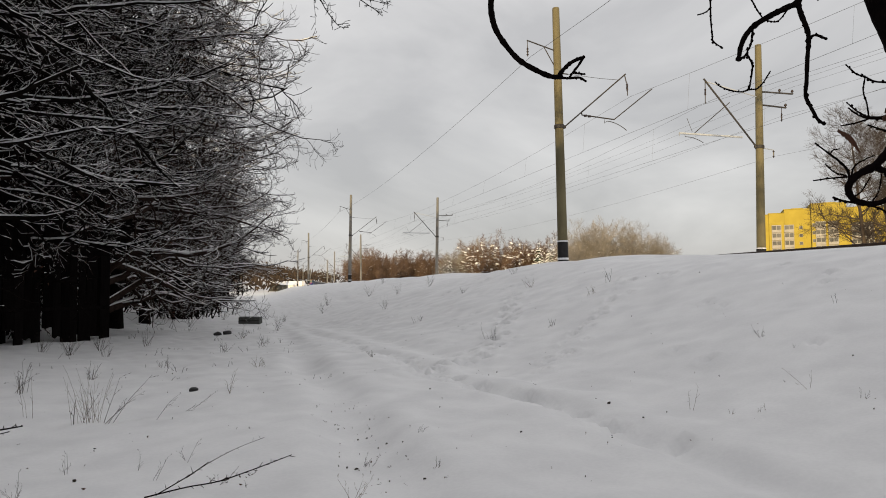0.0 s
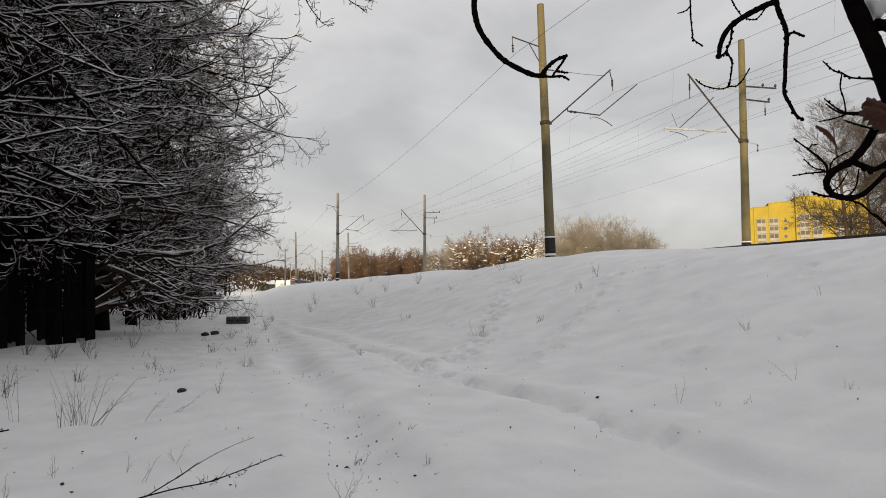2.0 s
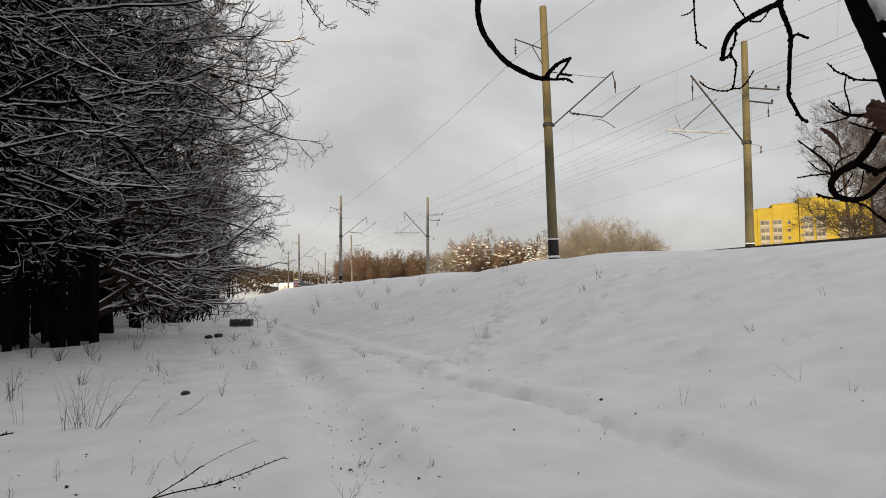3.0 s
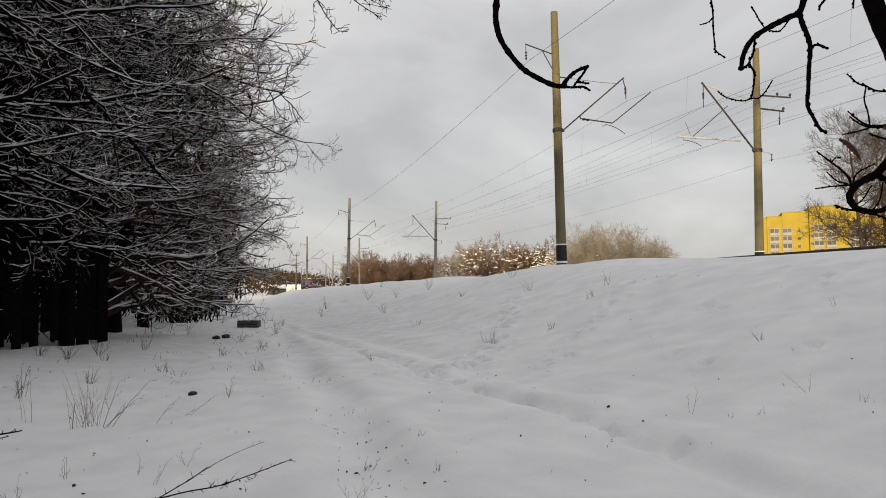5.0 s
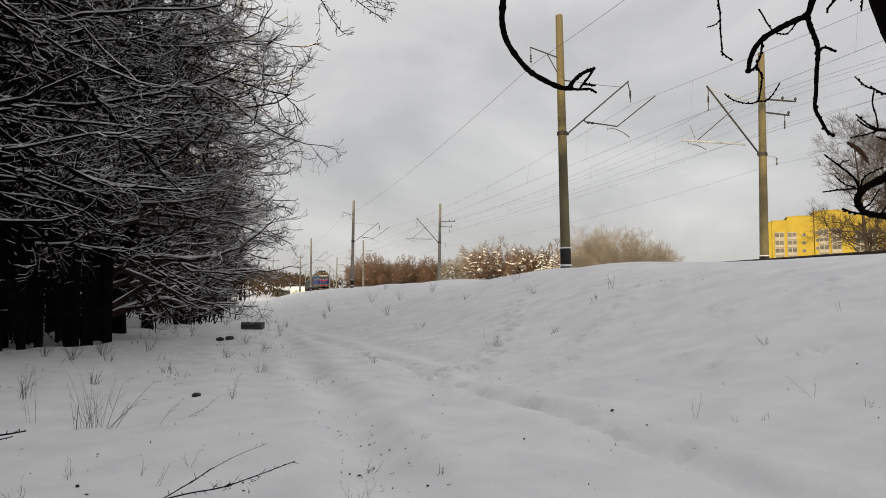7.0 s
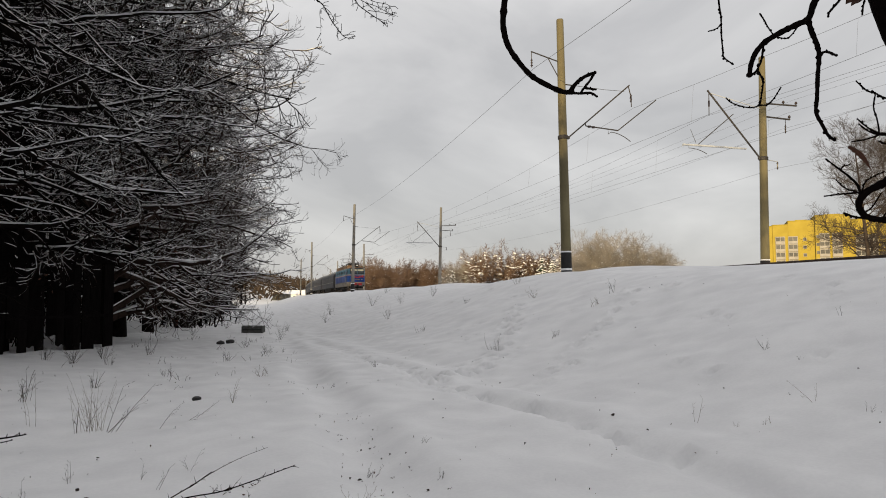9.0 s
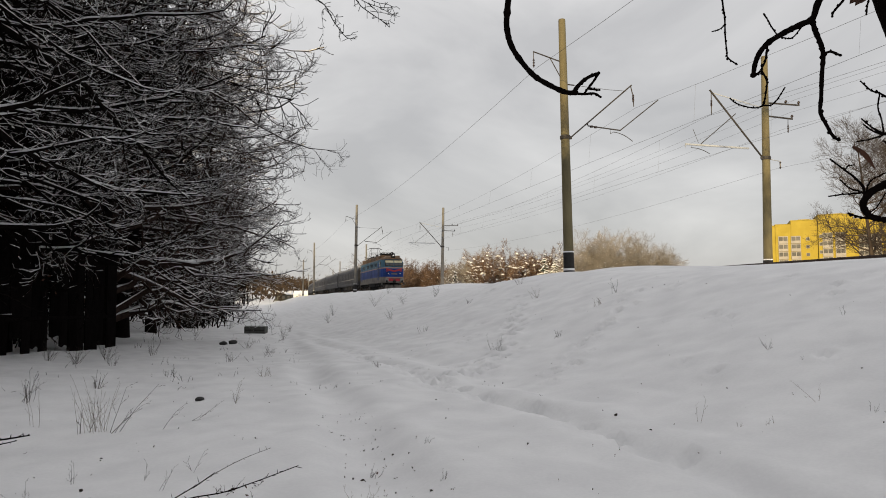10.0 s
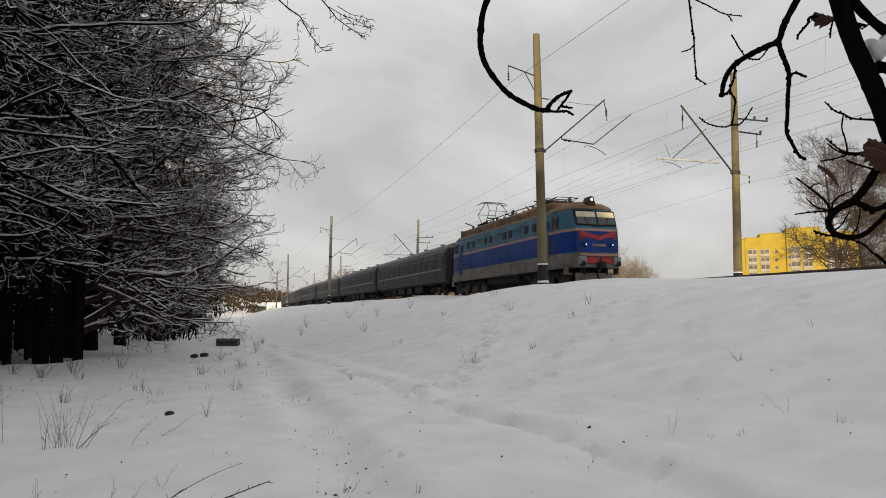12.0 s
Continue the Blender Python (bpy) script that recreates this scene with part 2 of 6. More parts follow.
def tube_arrays(P, R, sides, squash=1.0):
    """Tubes round N polylines of K points: vertices, quads."""
    P, R = np.asarray(P, float), np.asarray(R, float)
    N, K, _ = P.shape
    T = np.gradient(P, axis=1)
    T /= np.linalg.norm(T, axis=2, keepdims=True) + 1e-9
    mean = P[:, -1] - P[:, 0]
    mean /= np.linalg.norm(mean, axis=1, keepdims=True) + 1e-9
    ref = np.where(np.abs(mean[:, 2:3]) < 0.8, np.array([[0, 0, 1.0]]), np.array([[1.0, 0, 0]]))
    side = np.cross(T, ref[:, None, :])
    side /= np.linalg.norm(side, axis=2, keepdims=True) + 1e-9
    up = np.cross(side, T)
    a = np.linspace(0, 2 * np.pi, sides, endpoint=False)
    V = P[:, :, None, :] + R[:, :, None, None] * (np.cos(a)[None, None, :, None] * side[:, :, None, :]
                                                 + squash * np.sin(a)[None, None, :, None] * up[:, :, None, :])
    base = (np.arange(N) * K * sides)[:, None, None]
    k = (np.arange(K - 1) * sides)[None, :, None]
    s = np.arange(sides)[None, None, :]
    s2 = (s + 1) % sides
    q = np.stack(np.broadcast_arrays(base + k + s, base + k + s2, base + k + sides + s2, base + k + sides + s), -1)
    return V.reshape(-1, 3), q.reshape(-1, 4)


def array_mesh(name, chunks, smooth=True):
    """One mesh from (vertices, quads) chunks."""
    vs, qs, n = [], [], 0
    for v, q in chunks:
        vs.append(v)
        qs.append(q + n)
        n += len(v)
    v, q = np.concatenate(vs), np.concatenate(qs)
    me = bpy.data.meshes.new(name)
    me.vertices.add(len(v))
    me.vertices.foreach_set("co", v.astype(np.float32).ravel())
    me.loops.add(q.size)
    me.loops.foreach_set("vertex_index", q.astype(np.int32).ravel())
    me.polygons.add(len(q))
    me.polygons.foreach_set("loop_start", (np.arange(len(q)) * 4).astype(np.int32))
    me.update(calc_edges=True)
    if smooth:
        me.shade_smooth()
    return me


def put(name, me, material, parent=None, label="", m=None):
    """Links a mesh as one object."""
    ob = new(name, me)
    if material is not None and not me.materials:
        me.materials.append(material)
    if parent is not None:
        ob.parent = parent
    if m is not None:
        ob.matrix_basis = m
    if label:
        ob["label"] = label
    return ob


def part(name, geo, material, parent, label="", smooth=False, m=None):
    return put(name, geo.mesh(name, smooth), material, parent, label, m)


# ---- plan ----
S0, RAD = 120.0, 1800.0     # the line is straight to S0, then bends right
NEAR_AXIS, FAR_AXIS = 17.3, 22.3
NEAR_ROW, FAR_ROW = 13.8, 25.7
RAIL = 2.82


def line(s, off):
    if s < S0:
        return off, s
    a = (s - S0) / RAD
    return RAD - (RAD - off) * math.cos(a), S0 + (RAD - off) * math.sin(a)


def heading(s):
    return 0.0 if s < S0 else -math.degrees((s - S0) / RAD)


def spot(r, a):
    """Plan point a metres ahead and r metres right in the camera's first view, to fit things to it."""
    return r * math.cos(YAW) + a * math.sin(YAW), -r * math.sin(YAW) + a * math.cos(YAW)


rng = np.random.default_rng(7)
WAVES = []
for wl, amp, n in ((9.0, 0.034, 6), (3.2, 0.017, 8), (1.1, 0.008, 10), (0.45, 0.0038, 12)):
    for _ in range(n):
        th = rng.uniform(0, 2 * np.pi)
        k = 2 * np.pi / (wl * rng.uniform(0.7, 1.4))
        WAVES.append((k * np.cos(th), k * np.sin(th), rng.uniform(0, 6.28), amp / np.sqrt(n) * 1.6))
FEET = []
for i in range(34):      # a trail of footprints up the bank
    u = i / 33
    FEET.append((3.2 + 5.6 * u + 0.13 * (-1) ** i + rng.normal(0, 0.08), 13.2 + 3.0 * u + 6.0 * u * u + rng.normal(0, 0.15), 0.16))
for i in range(46):      # scattered dents
    FEET.append((rng.uniform(4.5, 12), rng.uniform(7, 34), rng.uniform(0.07, 0.15)))
for i in range(24):      # a second, fainter trail
    u = i / 23
    FEET.append((5.2 + 5.0 * u + 0.12 * (-1) ** i + rng.normal(0, 0.1), 11.8 + 5.2 * u + rng.normal(0, 0.2), rng.uniform(0.10, 0.15)))
for i in range(44):      # crumbled edge of the wheel rut
    yy = 6.5 + 16 * i / 43 + rng.normal(0, 0.2)
    FEET.append((4.15 - 0.095 * (yy - 6.5) + 0.0011 * (yy - 6.5) ** 2 + 0.10 * math.sin(yy * 0.9) + rng.normal(0.05, 0.13), yy, rng.uniform(0.07, 0.17)))


def smooth01(t):
    t = np.clip(t, 0, 1)
    return t * t * (3 - 2 * t)


def ground_z(x, y, fine=True):
    x, y = np.asarray(x, float), np.asarray(y, float)
    d = np.where(y < S0, x, RAD - np.hypot(RAD - x, np.maximum(y, S0) - S0))
    wob = 0.35 * np.sin(y * 0.21 + 1.0) + 0.2 * np.sin(y * 0.53)
    foot = 4.2 + 0.5 * np.sin(y * 0.13) + wob * 0.5 - 1.2 * smooth01((y - 18) / 25)
    crest = 12.7 + 0.25 * np.sin(y * 0.17 + 2) - 0.6 * smooth01((y - 40) / 40)
    lift = 2.43 + 0.34 * np.exp(-((y - 28.0) / 6.5) ** 2) + 0.10 * np.sin(y * 0.27) * smooth01((y - 33) / 8) + 0.10 * smooth01((y - 35) / 30)
    t = np.clip((d - foot) / (crest - foot), 0, 1)
    rise = lift * (0.55 * t + 0.45 * smooth01(t))
    bed = (0.28 - 0.05 * smooth01((28.0 - y) / 12.0)) * smooth01((d - crest - 0.8) / 2.4)
    back = smooth01((d - 28.0) / 9.0)
    z = (rise + bed) * (1 - back) + 0.9 * back
    # gentle rise of the field under the trees
    z = z + 0.25 * smooth01((-d - 2.0) / 6.0) * smooth01((y - 10) / 15)
    # unseen wooded hill added behind the viewer to cast shade on the near snow
    along = -(x * SUN_FROM.x + y * SUN_FROM.y)
    lat = x * 0.862 - y * 0.507
    hill = 14.2 + 5.4 * smooth01((7.0 - lat) / 9.5) + 7.0 * smooth01((-2.5 - lat) / 12)
    z = z + hill * smooth01((-10 - along) / 20.0)
    # far hills
    far = np.hypot(x, y)
    bear = np.degrees(np.arctan2(x, y))
    z = z + smooth01((far - 380) / 420) * (24 * np.exp(-((bear + 3) / 9.0) ** 2) + 6 * np.exp(-((bear - 22) / 14.0) ** 2)) * (y > 0)
    if fine:
        f = np.zeros_like(z)
        for kx, ky, ph, am in WAVES:
            f = f + am * np.sin(kx * x + ky * y + ph)
        z = z + f * (1.0 - 0.85 * smooth01((d - 10.8) / 1.5) * (d < 27)) * smooth01((200 - far) / 150)
        # two wheel ruts along the foot of the bank
        for k, (w, dep) in enumerate(((0.25, 0.19), (0.50, 0.20))):
            if k == 0:
                cx = 4.15 - 0.095 * (y - 6.5) + 0.0011 * (y - 6.5) ** 2 + 0.10 * np.sin(y * 0.9) + 0.05 * np.sin(y * 2.3)
            else:
                cx = 1.32 + 0.02 * (y - 9) * (y > 9) + 0.08 * np.sin(y * 0.7)
            patch = 0.62 + 0.38 * np.sin(y * 1.15 + 2 * k) * np.sin(y * 0.43 + k)
            g = np.exp(-((x - cx) / w) ** 2) - 0.5 * np.exp(-((x - cx - 0.55) / 0.30) ** 2) - 0.35 * np.exp(-((x - cx + 0.55) / 0.28) ** 2)
            z = z - dep * patch * g * smooth01((46 - y) / 12) * smooth01((y + 3) / 3) * (1 - 0.62 * smooth01((y - 10) / 12))
        for fx, fy, r in FEET:
            q = ((x - fx) ** 2 + (y - fy) ** 2) / (r * r)
            z = z - 0.62 * r * np.exp(-q * 1.6) + 0.36 * r * np.exp(-((np.sqrt(q) - 1.35) / 0.4) ** 2)
    return z


def gz(x, y):
    return float(ground_z(x, y))


def spread(lo, hi, step, far, grow=1.16):
    """Coordinates fine between lo and hi, widening outside to +-far."""
    mid = list(np.arange(lo, hi + 1e-6, step))
    right, left, d, p = [], [], step, hi
    while p < far:
        d *= grow
        p += d
        right.append(p)
    d, p = step, lo
    while p > -far:
        d *= grow
        p -= d
        left.append(p)
    return np.array(left[::-1] + mid + right)


def build_ground():
    xs, ys = spread(-6, 14.0, 0.085, 4200, 1.10), spread(3.5, 32.0, 0.10, 4200, 1.08)
    X, Y = np.meshgrid(xs, ys)
    Z = ground_z(X, Y)
    nx, ny = len(xs), len(ys)
    v = np.stack([X, Y, Z], -1).reshape(-1, 3)
    i = np.arange(ny - 1)[:, None] * nx + np.arange(nx - 1)[None]
    q = np.stack([i, i + 1, i + nx + 1, i + nx], -1).reshape(-1, 4)
    ob = put("ground", array_mesh("ground", [(v, q)]), SNOW)
    tagged(ob, "snow-covered field and railway bank with faint wheel ruts", "snowy ground", kind="structure")


build_ground()


# ---- railway ----
def build_rails():
    stations = list(np.arange(-60, S0, 12.0)) + list(np.arange(S0, 620, 6.0))
    for axis in (NEAR_AXIS, FAR_AXIS):
        bed = new("railway_track")
        tagged(bed, "railway track with steel rails half buried in snow", "railway track", "pair of tracks", "structure")
        for side in (-0.76, 0.76):
            g = Geo()
            rings = []
            for s in stations:
                x, y = line(s, axis + side)
                h = radians(heading(s))
                c, n = math.cos(h), math.sin(h)
                prof = ((-0.07, -0.16), (0.07, -0.16), (0.012, -0.12), (0.012, -0.045), (0.037, -0.03), (0.037, 0), (-0.037, 0), (-0.037, -0.03), (-0.012, -0.045), (-0.012, -0.12))
                rings.append([(x + px * c, y + px * n, RAIL + pz) for px, pz in prof])
            g.loft(rings)
            part("rail", g, RAILSTEEL, bed)
        tie = Geo().box((0, 0, 0), (2.6, 0.26, 0.14), 0.03).mesh("sleeper")
        s = -6.0
        while s < 70:
            x, y = line(s, axis)
            put("sleeper", tie, SLEEPER, bed, m=pose(x, y, RAIL - 0.34))
            s += 0.6


build_rails()


def insulator(g, top, length, n=5, r=0.052):
    prof = [(0, 0.02)]
    for i in range(n):
        z = -length * (0.2 + 0.6 * i / max(1, n - 1))
        prof += [(z + 0.03, 0.025), (z, r), (z - 0.03, 0.03)]
    prof.append((-length, 0.02))
    g.lathe(top, prof, 10)


def pole_shaft(pole, base, top, lean=0.0):
    """Round tapered concrete mast; local origin on the snow."""
    g = Geo()
    g.lathe((0, 0, 0), [(-1.2, 0.235), (0.0, 0.228), (top * 0.5, 0.195), (top - 0.05, 0.160), (top, 0.150)], 24)
    part("shaft", g, CONCRETE, pole, smooth=True)
    g = Geo()
    g.lathe((0, 0, 0), [(-0.9, 0.245), (0.18, 0.243), (0.95, 0.236), (0.96, 0.22)], 24)
    part("tarred_foot", g, TAR, pole, "black tarred lower band")
    g = Geo()
    g.lathe((0, 0, 0), [(0.96, 0.24), (0.99, 0.245), (1.02, 0.24)], 24)
    part("white_ring", g, CAP, pole, "narrow whitewashed ring")
    g = Geo()
    g.lathe((0, 0, 0), [(0.16, 0.248), (0.20, 0.252), (0.25, 0.246)], 24)
    part("white_ring", g, CAP, pole, "narrow whitewashed ring")


def near_pole():
    pole = new("catenary_pole")
    base = 2.75
    H = 14.4 - base
    pole_shaft(pole, base, H)
    zc = 8.93 - base
    g = Geo().lathe((0, 0, 0), [(zc - 0.09, 0.215), (zc - 0.06, 0.235), (zc + 0.06, 0.235), (zc + 0.09, 0.21)], 20)
    g.box((0.24, 0, zc), (0.16, 0.12, 0.14), 0.02)
    part("collar", g, STEEL, pole)
    part("cantilever", Geo().tube([(0.24, 0, zc), (3.0, 0, zc + 2.38)], 0.032, 10), STEEL, pole)
    part("tie_rod", Geo().tube([(0.12, 0, zc + 2.45), (0.45, 0, zc + 2.40)], 0.03, 8).tube([(0.45, 0, zc + 2.40), (1.9, 0, zc + 2.18), (2.75, 0, zc + 2.10)], 0.010, 6), STEEL, pole)
    g = Geo()
    g.tube([(2.95, 0, zc + 2.34), (3.03, 0, zc + 1.95)], 0.022, 6)
    part("hanger", g, STEEL, pole)
    part("clamp", Geo().tube([(3.06, 0, zc + 1.6), (3.06, 0, zc + 1.38)], 0.018, 6), STEEL, pole)
    g = Geo()
    insulator(g, (3.05, 0, zc + 1.97), 0.4)
    part("insulator", g, PORCELAIN, pole, "brown ribbed porcelain insulator", True)
    g = Geo()
    g.tube([(0.98, 0, zc + 0.62), (1.0, 0, zc + 0.52), (2.42, 0, zc + 0.29)], 0.03, 8)
    g.tube([(2.40, 0, zc + 0.28), (4.2, 0, zc + 1.68)], 0.024, 8)
    part("registration_arm", g, STEEL, pole)
    g = Geo()
    g.lathe((1.15, 0, zc + 0.485), [(-0.06, 0.02), (-0.05, 0.055), (0.05, 0.055), (0.06, 0.02)], 10, "x")
    part("insulator", g, PORCELAIN, pole)
    g = Geo().lathe((1.32, 0, zc + 0.455), [(-0.06, 0.02), (-0.05, 0.055), (0.05, 0.055), (0.06, 0.02)], 10, "x")
    part("insulator", g, PORCELAIN, pole)
    arc = [(1.98 + 0.98 * u, 0, zc + 0.28 - 0.1 * (u < 0.05) - 0.05 - 0.45 * u * u) for u in np.linspace(0, 1, 9)]
    part("steady_arm", Geo().tube([(1.98, 0, zc + 0.36)] + arc, 0.016, 6), STEEL, pole)
    g = Geo()
    g.tube([(-0.14, 0, zc + 3.50), (-1.42, 0, zc + 3.86)], 0.03, 8)
    g.tube([(-0.16, 0, zc + 2.80), (-0.62, 0, zc + 3.62)], 0.022, 8)
    g.tube([(-1.40, 0, zc + 3.87), (-1.40, 0, zc + 3.52)], 0.016, 6)
    part("feeder_bracket", g, STEEL, pole)
    g = Geo()
    insulator(g, (-1.40, 0, zc + 3.55), 0.42, 3, 0.06)
    part("insulator", g, PORCELAIN, pole)
    return pole


def far_pole():
    pole = new("catenary_pole")
    base = 2.65
    H = 14.35 - base
    pole_shaft(pole, base, H)
    zc = 8.93 - base
    g = Geo().lathe((0, 0, 0), [(zc - 0.09, 0.215), (zc - 0.06, 0.235), (zc + 0.06, 0.235), (zc + 0.09, 0.21)], 20)
    g.box((-0.24, 0, zc), (0.16, 0.12, 0.14), 0.02)
    part("collar", g, STEEL, pole)
    part("cantilever", Geo().tube([(-0.22, 0, zc + 0.05), (-3.0, 0, zc + 3.4)], 0.045, 10), STEEL, pole)
    part("tie_rod", Geo().tube([(-0.12, 0, zc + 2.65), (-2.85, 0, zc + 3.25)], 0.028, 8), GALV, pole, "pale galvanised tie rod")
    g = Geo()
    g.tube([(-2.92, 0, zc + 3.28), (-2.92, 0, zc + 2.9)], 0.02, 6)
    part("hanger", g, STEEL, pole)
    part("clamp", Geo().tube([(-2.92, 0, zc + 2.5), (-2.92, 0, zc + 2.1)], 0.02, 6), STEEL, pole)
    g = Geo()
    insulator(g, (-2.92, 0, zc + 2.92), 0.42)
    part("insulator", g, PORCELAIN, pole)
    part("registration_arm", Geo().tube([(-0.95, 0, zc + 0.50), (-4.3, 0, zc + 0.66), (-4.3, 0, zc + 0.45)], 0.055, 8), GALV, pole, "pale galvanised registration tube")
    part("brace", Geo().tube([(-3.5, 0, zc + 0.63), (-1.62, 0, zc + 2.3)], 0.022, 6).tube([(-3.62, 0, zc + 0.68), (-3.9, 0, zc + 1.4)], 0.010, 6), STEEL, pole)
    arc = [(-4.0 + 0.95 * u, 0, zc + 0.48 - 0.30 * u * u) for u in np.linspace(0, 1, 8)]
    part("steady_arm", Geo().tube([(-4.0, 0, zc + 0.62)] + arc, 0.016, 6), STEEL, pole)
    for k, (x0, x1, z0, z1) in enumerate(((0.13, 1.95, 2.92, 2.68), (0.13, 1.55, 2.22, 1.98))):
        part("crossarm", Geo().box(((x0 + x1) / 2, 0, zc + (z0 + z1) / 2), (x1 - x0, 0.09, 0.07), 0.012, pose(0, 0, 0, 0, math.degrees(math.atan2(z0 - z1, x1 - x0)), 0)), STEEL, pole)
        for x, up in ((x1 - 0.05, 1), (x1 - 0.78 if k == 0 else x1 - 0.28, 1 if k == 0 else -1)):
            z = zc + z0 + (z1 - z0) * (x - x0) / (x1 - x0)
            g = Geo()
            if up > 0:
                g.lathe((x, 0, z), [(0, 0.02), (0.08, 0.03), (0.10, 0.07), (0.17, 0.06), (0.22, 0.03)], 10)
            else:
                g.tube([(x, 0, z), (x, 0, z - 0.45)], 0.015, 6)
                insulator(g, (x, 0, z - 0.3), 0.45, 3)
            part("insulator", g, PORCELAIN, pole, smooth=True)
    g = Geo().tube([(0.18, 0, zc - 0.06), (0.80, 0, zc - 0.20)], 0.025, 8)
    part("side_bracket", g, GALV, pole)
    g = Geo()
    insulator(g, (0.78, 0, zc - 0.18), 0.42, 2, 0.06)
    part("insulator", g, PORCELAIN, pole)
    return pole


# shear of each part, fitted to the camera's view
ARM_SHEAR = {"cantilever": 0.003, "tie_rod": 0.003, "hanger": 0.003, "clamp": 0.003, "brace": 0.006, "registration_arm": 0.0077, "steady_arm": 0.0077, "crossarm": 0.015, "side_bracket": 0.015}


def fit_arms(pole, base, near):
    """Stretches and shears the arms so that they fit the camera's view."""
    for ob in pole.children:
        kind = ob.name.split(".")[0]
        if kind in ("shaft", "tarred_foot", "white_ring", "collar"):
            continue
        for v in ob.data.vertices:
            v.co.x *= (1.16 if v.co.x > 0 else 1.03) if near else 1.12
            if near:
                k = 0.0080 if v.co.x > 0 else 0.0
            else:
                k = ARM_SHEAR.get(kind, 0.015 if v.co.x > 0 else 0.003)
            v.co.z += (v.co.z + base - 1.6) * v.co.x * k
    return pole


NEAR_S = (-36.0, 28.5, 93.0, 157.5, 226.5, 292.0, 357.0, 422.0)
FAR_S = (-34.0, 30.0, 92.5, 159.0, 232.0, 296.0, 360.0, 425.0)
LEANS = (0.0, -0.9, 0.8, -0.2, 0.5, -0.4, 0.3, 0.0)
LEANS_FAR = (0.0, 1.1, 1.0, -0.4, 0.3, 0.5, -0.3, 0.0)


def build_poles():
    for make, row, ss, leans, z, text in ((near_pole, NEAR_ROW, NEAR_S, LEANS, 2.75, "round concrete catenary pole with a steel cantilever beside the snowy bank"),
                                          (far_pole, FAR_ROW, FAR_S, LEANS_FAR, 2.65, "round concrete catenary pole with crossarms and pale tubes behind the tracks")):
        proto = None
        for s, lean in zip(ss, leans):
            x, y = line(s, row)
            m = pose(x, y, z, 0, lean, heading(s))
            if proto is None:
                proto = tagged(fit_arms(make(), z, row == NEAR_ROW), text, "catenary pole", "catenary poles")
                proto.matrix_basis = m
            else:
                other = copy_thing(proto, m)
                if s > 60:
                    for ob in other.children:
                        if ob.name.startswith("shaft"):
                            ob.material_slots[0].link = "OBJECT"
                            ob.material_slots[0].material = SUNLESSCONCRETE


build_poles()


def wire_run(name, ss, off, z, sag, r, label, group):
    pts = []
    for a, b in zip(ss[:-1], ss[1:]):
        for u in np.linspace(0, 1, 13)[:-1]:
            s = a + (b - a) * u
            x, y = line(s, off)
            pts.append((x, y, z - sag * 4 * u * (1 - u)))
    x, y = line(ss[-1], off)
    pts.append((x, y, z))
    P = np.array(pts)
    me = array_mesh(name, [tube_arrays(P[None], np.full((1, len(P)), r), 6)])
    tagged(put(name, me, WIRE), label, "overhead wire", group)


def build_wires():
    ends_n, ends_f = NEAR_S, FAR_S
    wire_run("feeder_wire", ends_n, NEAR_ROW - 1.44, 12.04, 0.75, 0.008, "thin dark feeder wire on side brackets", "overhead wires")
    wire_run("messenger_wire", ends_n, NEAR_ROW + 3.55, 10.57, 1.0, 0.0055, "thin dark messenger wire above the near track", "overhead wires")
    wire_run("contact_wire", ends_n, NEAR_ROW + 3.42, 8.81, 0.05, 0.0055, "thin dark contact wire above the near track", "overhead wires")
    wire_run("messenger_wire", ends_f, FAR_ROW - 3.30, 10.92, 1.1, 0.0055, "thin dark messenger wire above the far track", "overhead wires")
    wire_run("contact_wire", ends_f, FAR_ROW - 3.45, 8.83, 0.05, 0.0055, "thin dark contact wire above the far track", "overhead wires")
    for off, z in ((2.15, 12.2), (1.32, 12.2), (1.70, 11.45), (1.43, 10.6), (0.88, 8.45)):
        wire_run("feeder_wire", ends_f, FAR_ROW + off, z, 0.7, 0.0048, "thin dark feeder wire on crossarms", "overhead wires")
    for ss, off_m, off_c, zm, zc, sag in ((ends_n, NEAR_ROW + 3.55, NEAR_ROW + 3.42, 10.57, 8.81, 1.0), (ends_f, FAR_ROW - 3.30, FAR_ROW - 3.45, 10.92, 8.83, 1.1)):
        for a, b in zip(ss[:4], ss[1:5]):
            for u in np.linspace(0.07, 0.93, 8):
                s = a + (b - a) * u
                x, y = line(s, off_m)
                x2, y2 = line(s, off_c)
                g = Geo().tube([(x, y, zm - sag * 4 * u * (1 - u)), (x2, y2, zc - 0.2 * u * (1 - u))], 0.003, 4)
                tagged(part("dropper", g, WIRE, None), "thin dropper between messenger and contact wire", "dropper wire", "droppers")


build_wires()


# ---- train ----
def outline(w, nose, rear, tip):
    """Plan of a loco body: half width, y of the two ends, half width of the blunt end."""
    half = [(w, nose + 1.75), (w - 0.05, nose + 1.15), (w - 0.22, nose + 0.45), (tip, nose + 0.10), (tip * 0.5, nose + 0.02)]
    right = half[::-1]
    a = [(x, y) for x, y in right]
    b = [(x, rear + nose - y) for x, y in half]
    pts = a + b
    return pts + [(-x, y) for x, y in pts[::-1]]


def ring(w, nose, rear, tip, z):
    return [(x, y, z) for x, y in outline(w, nose, rear, tip)]


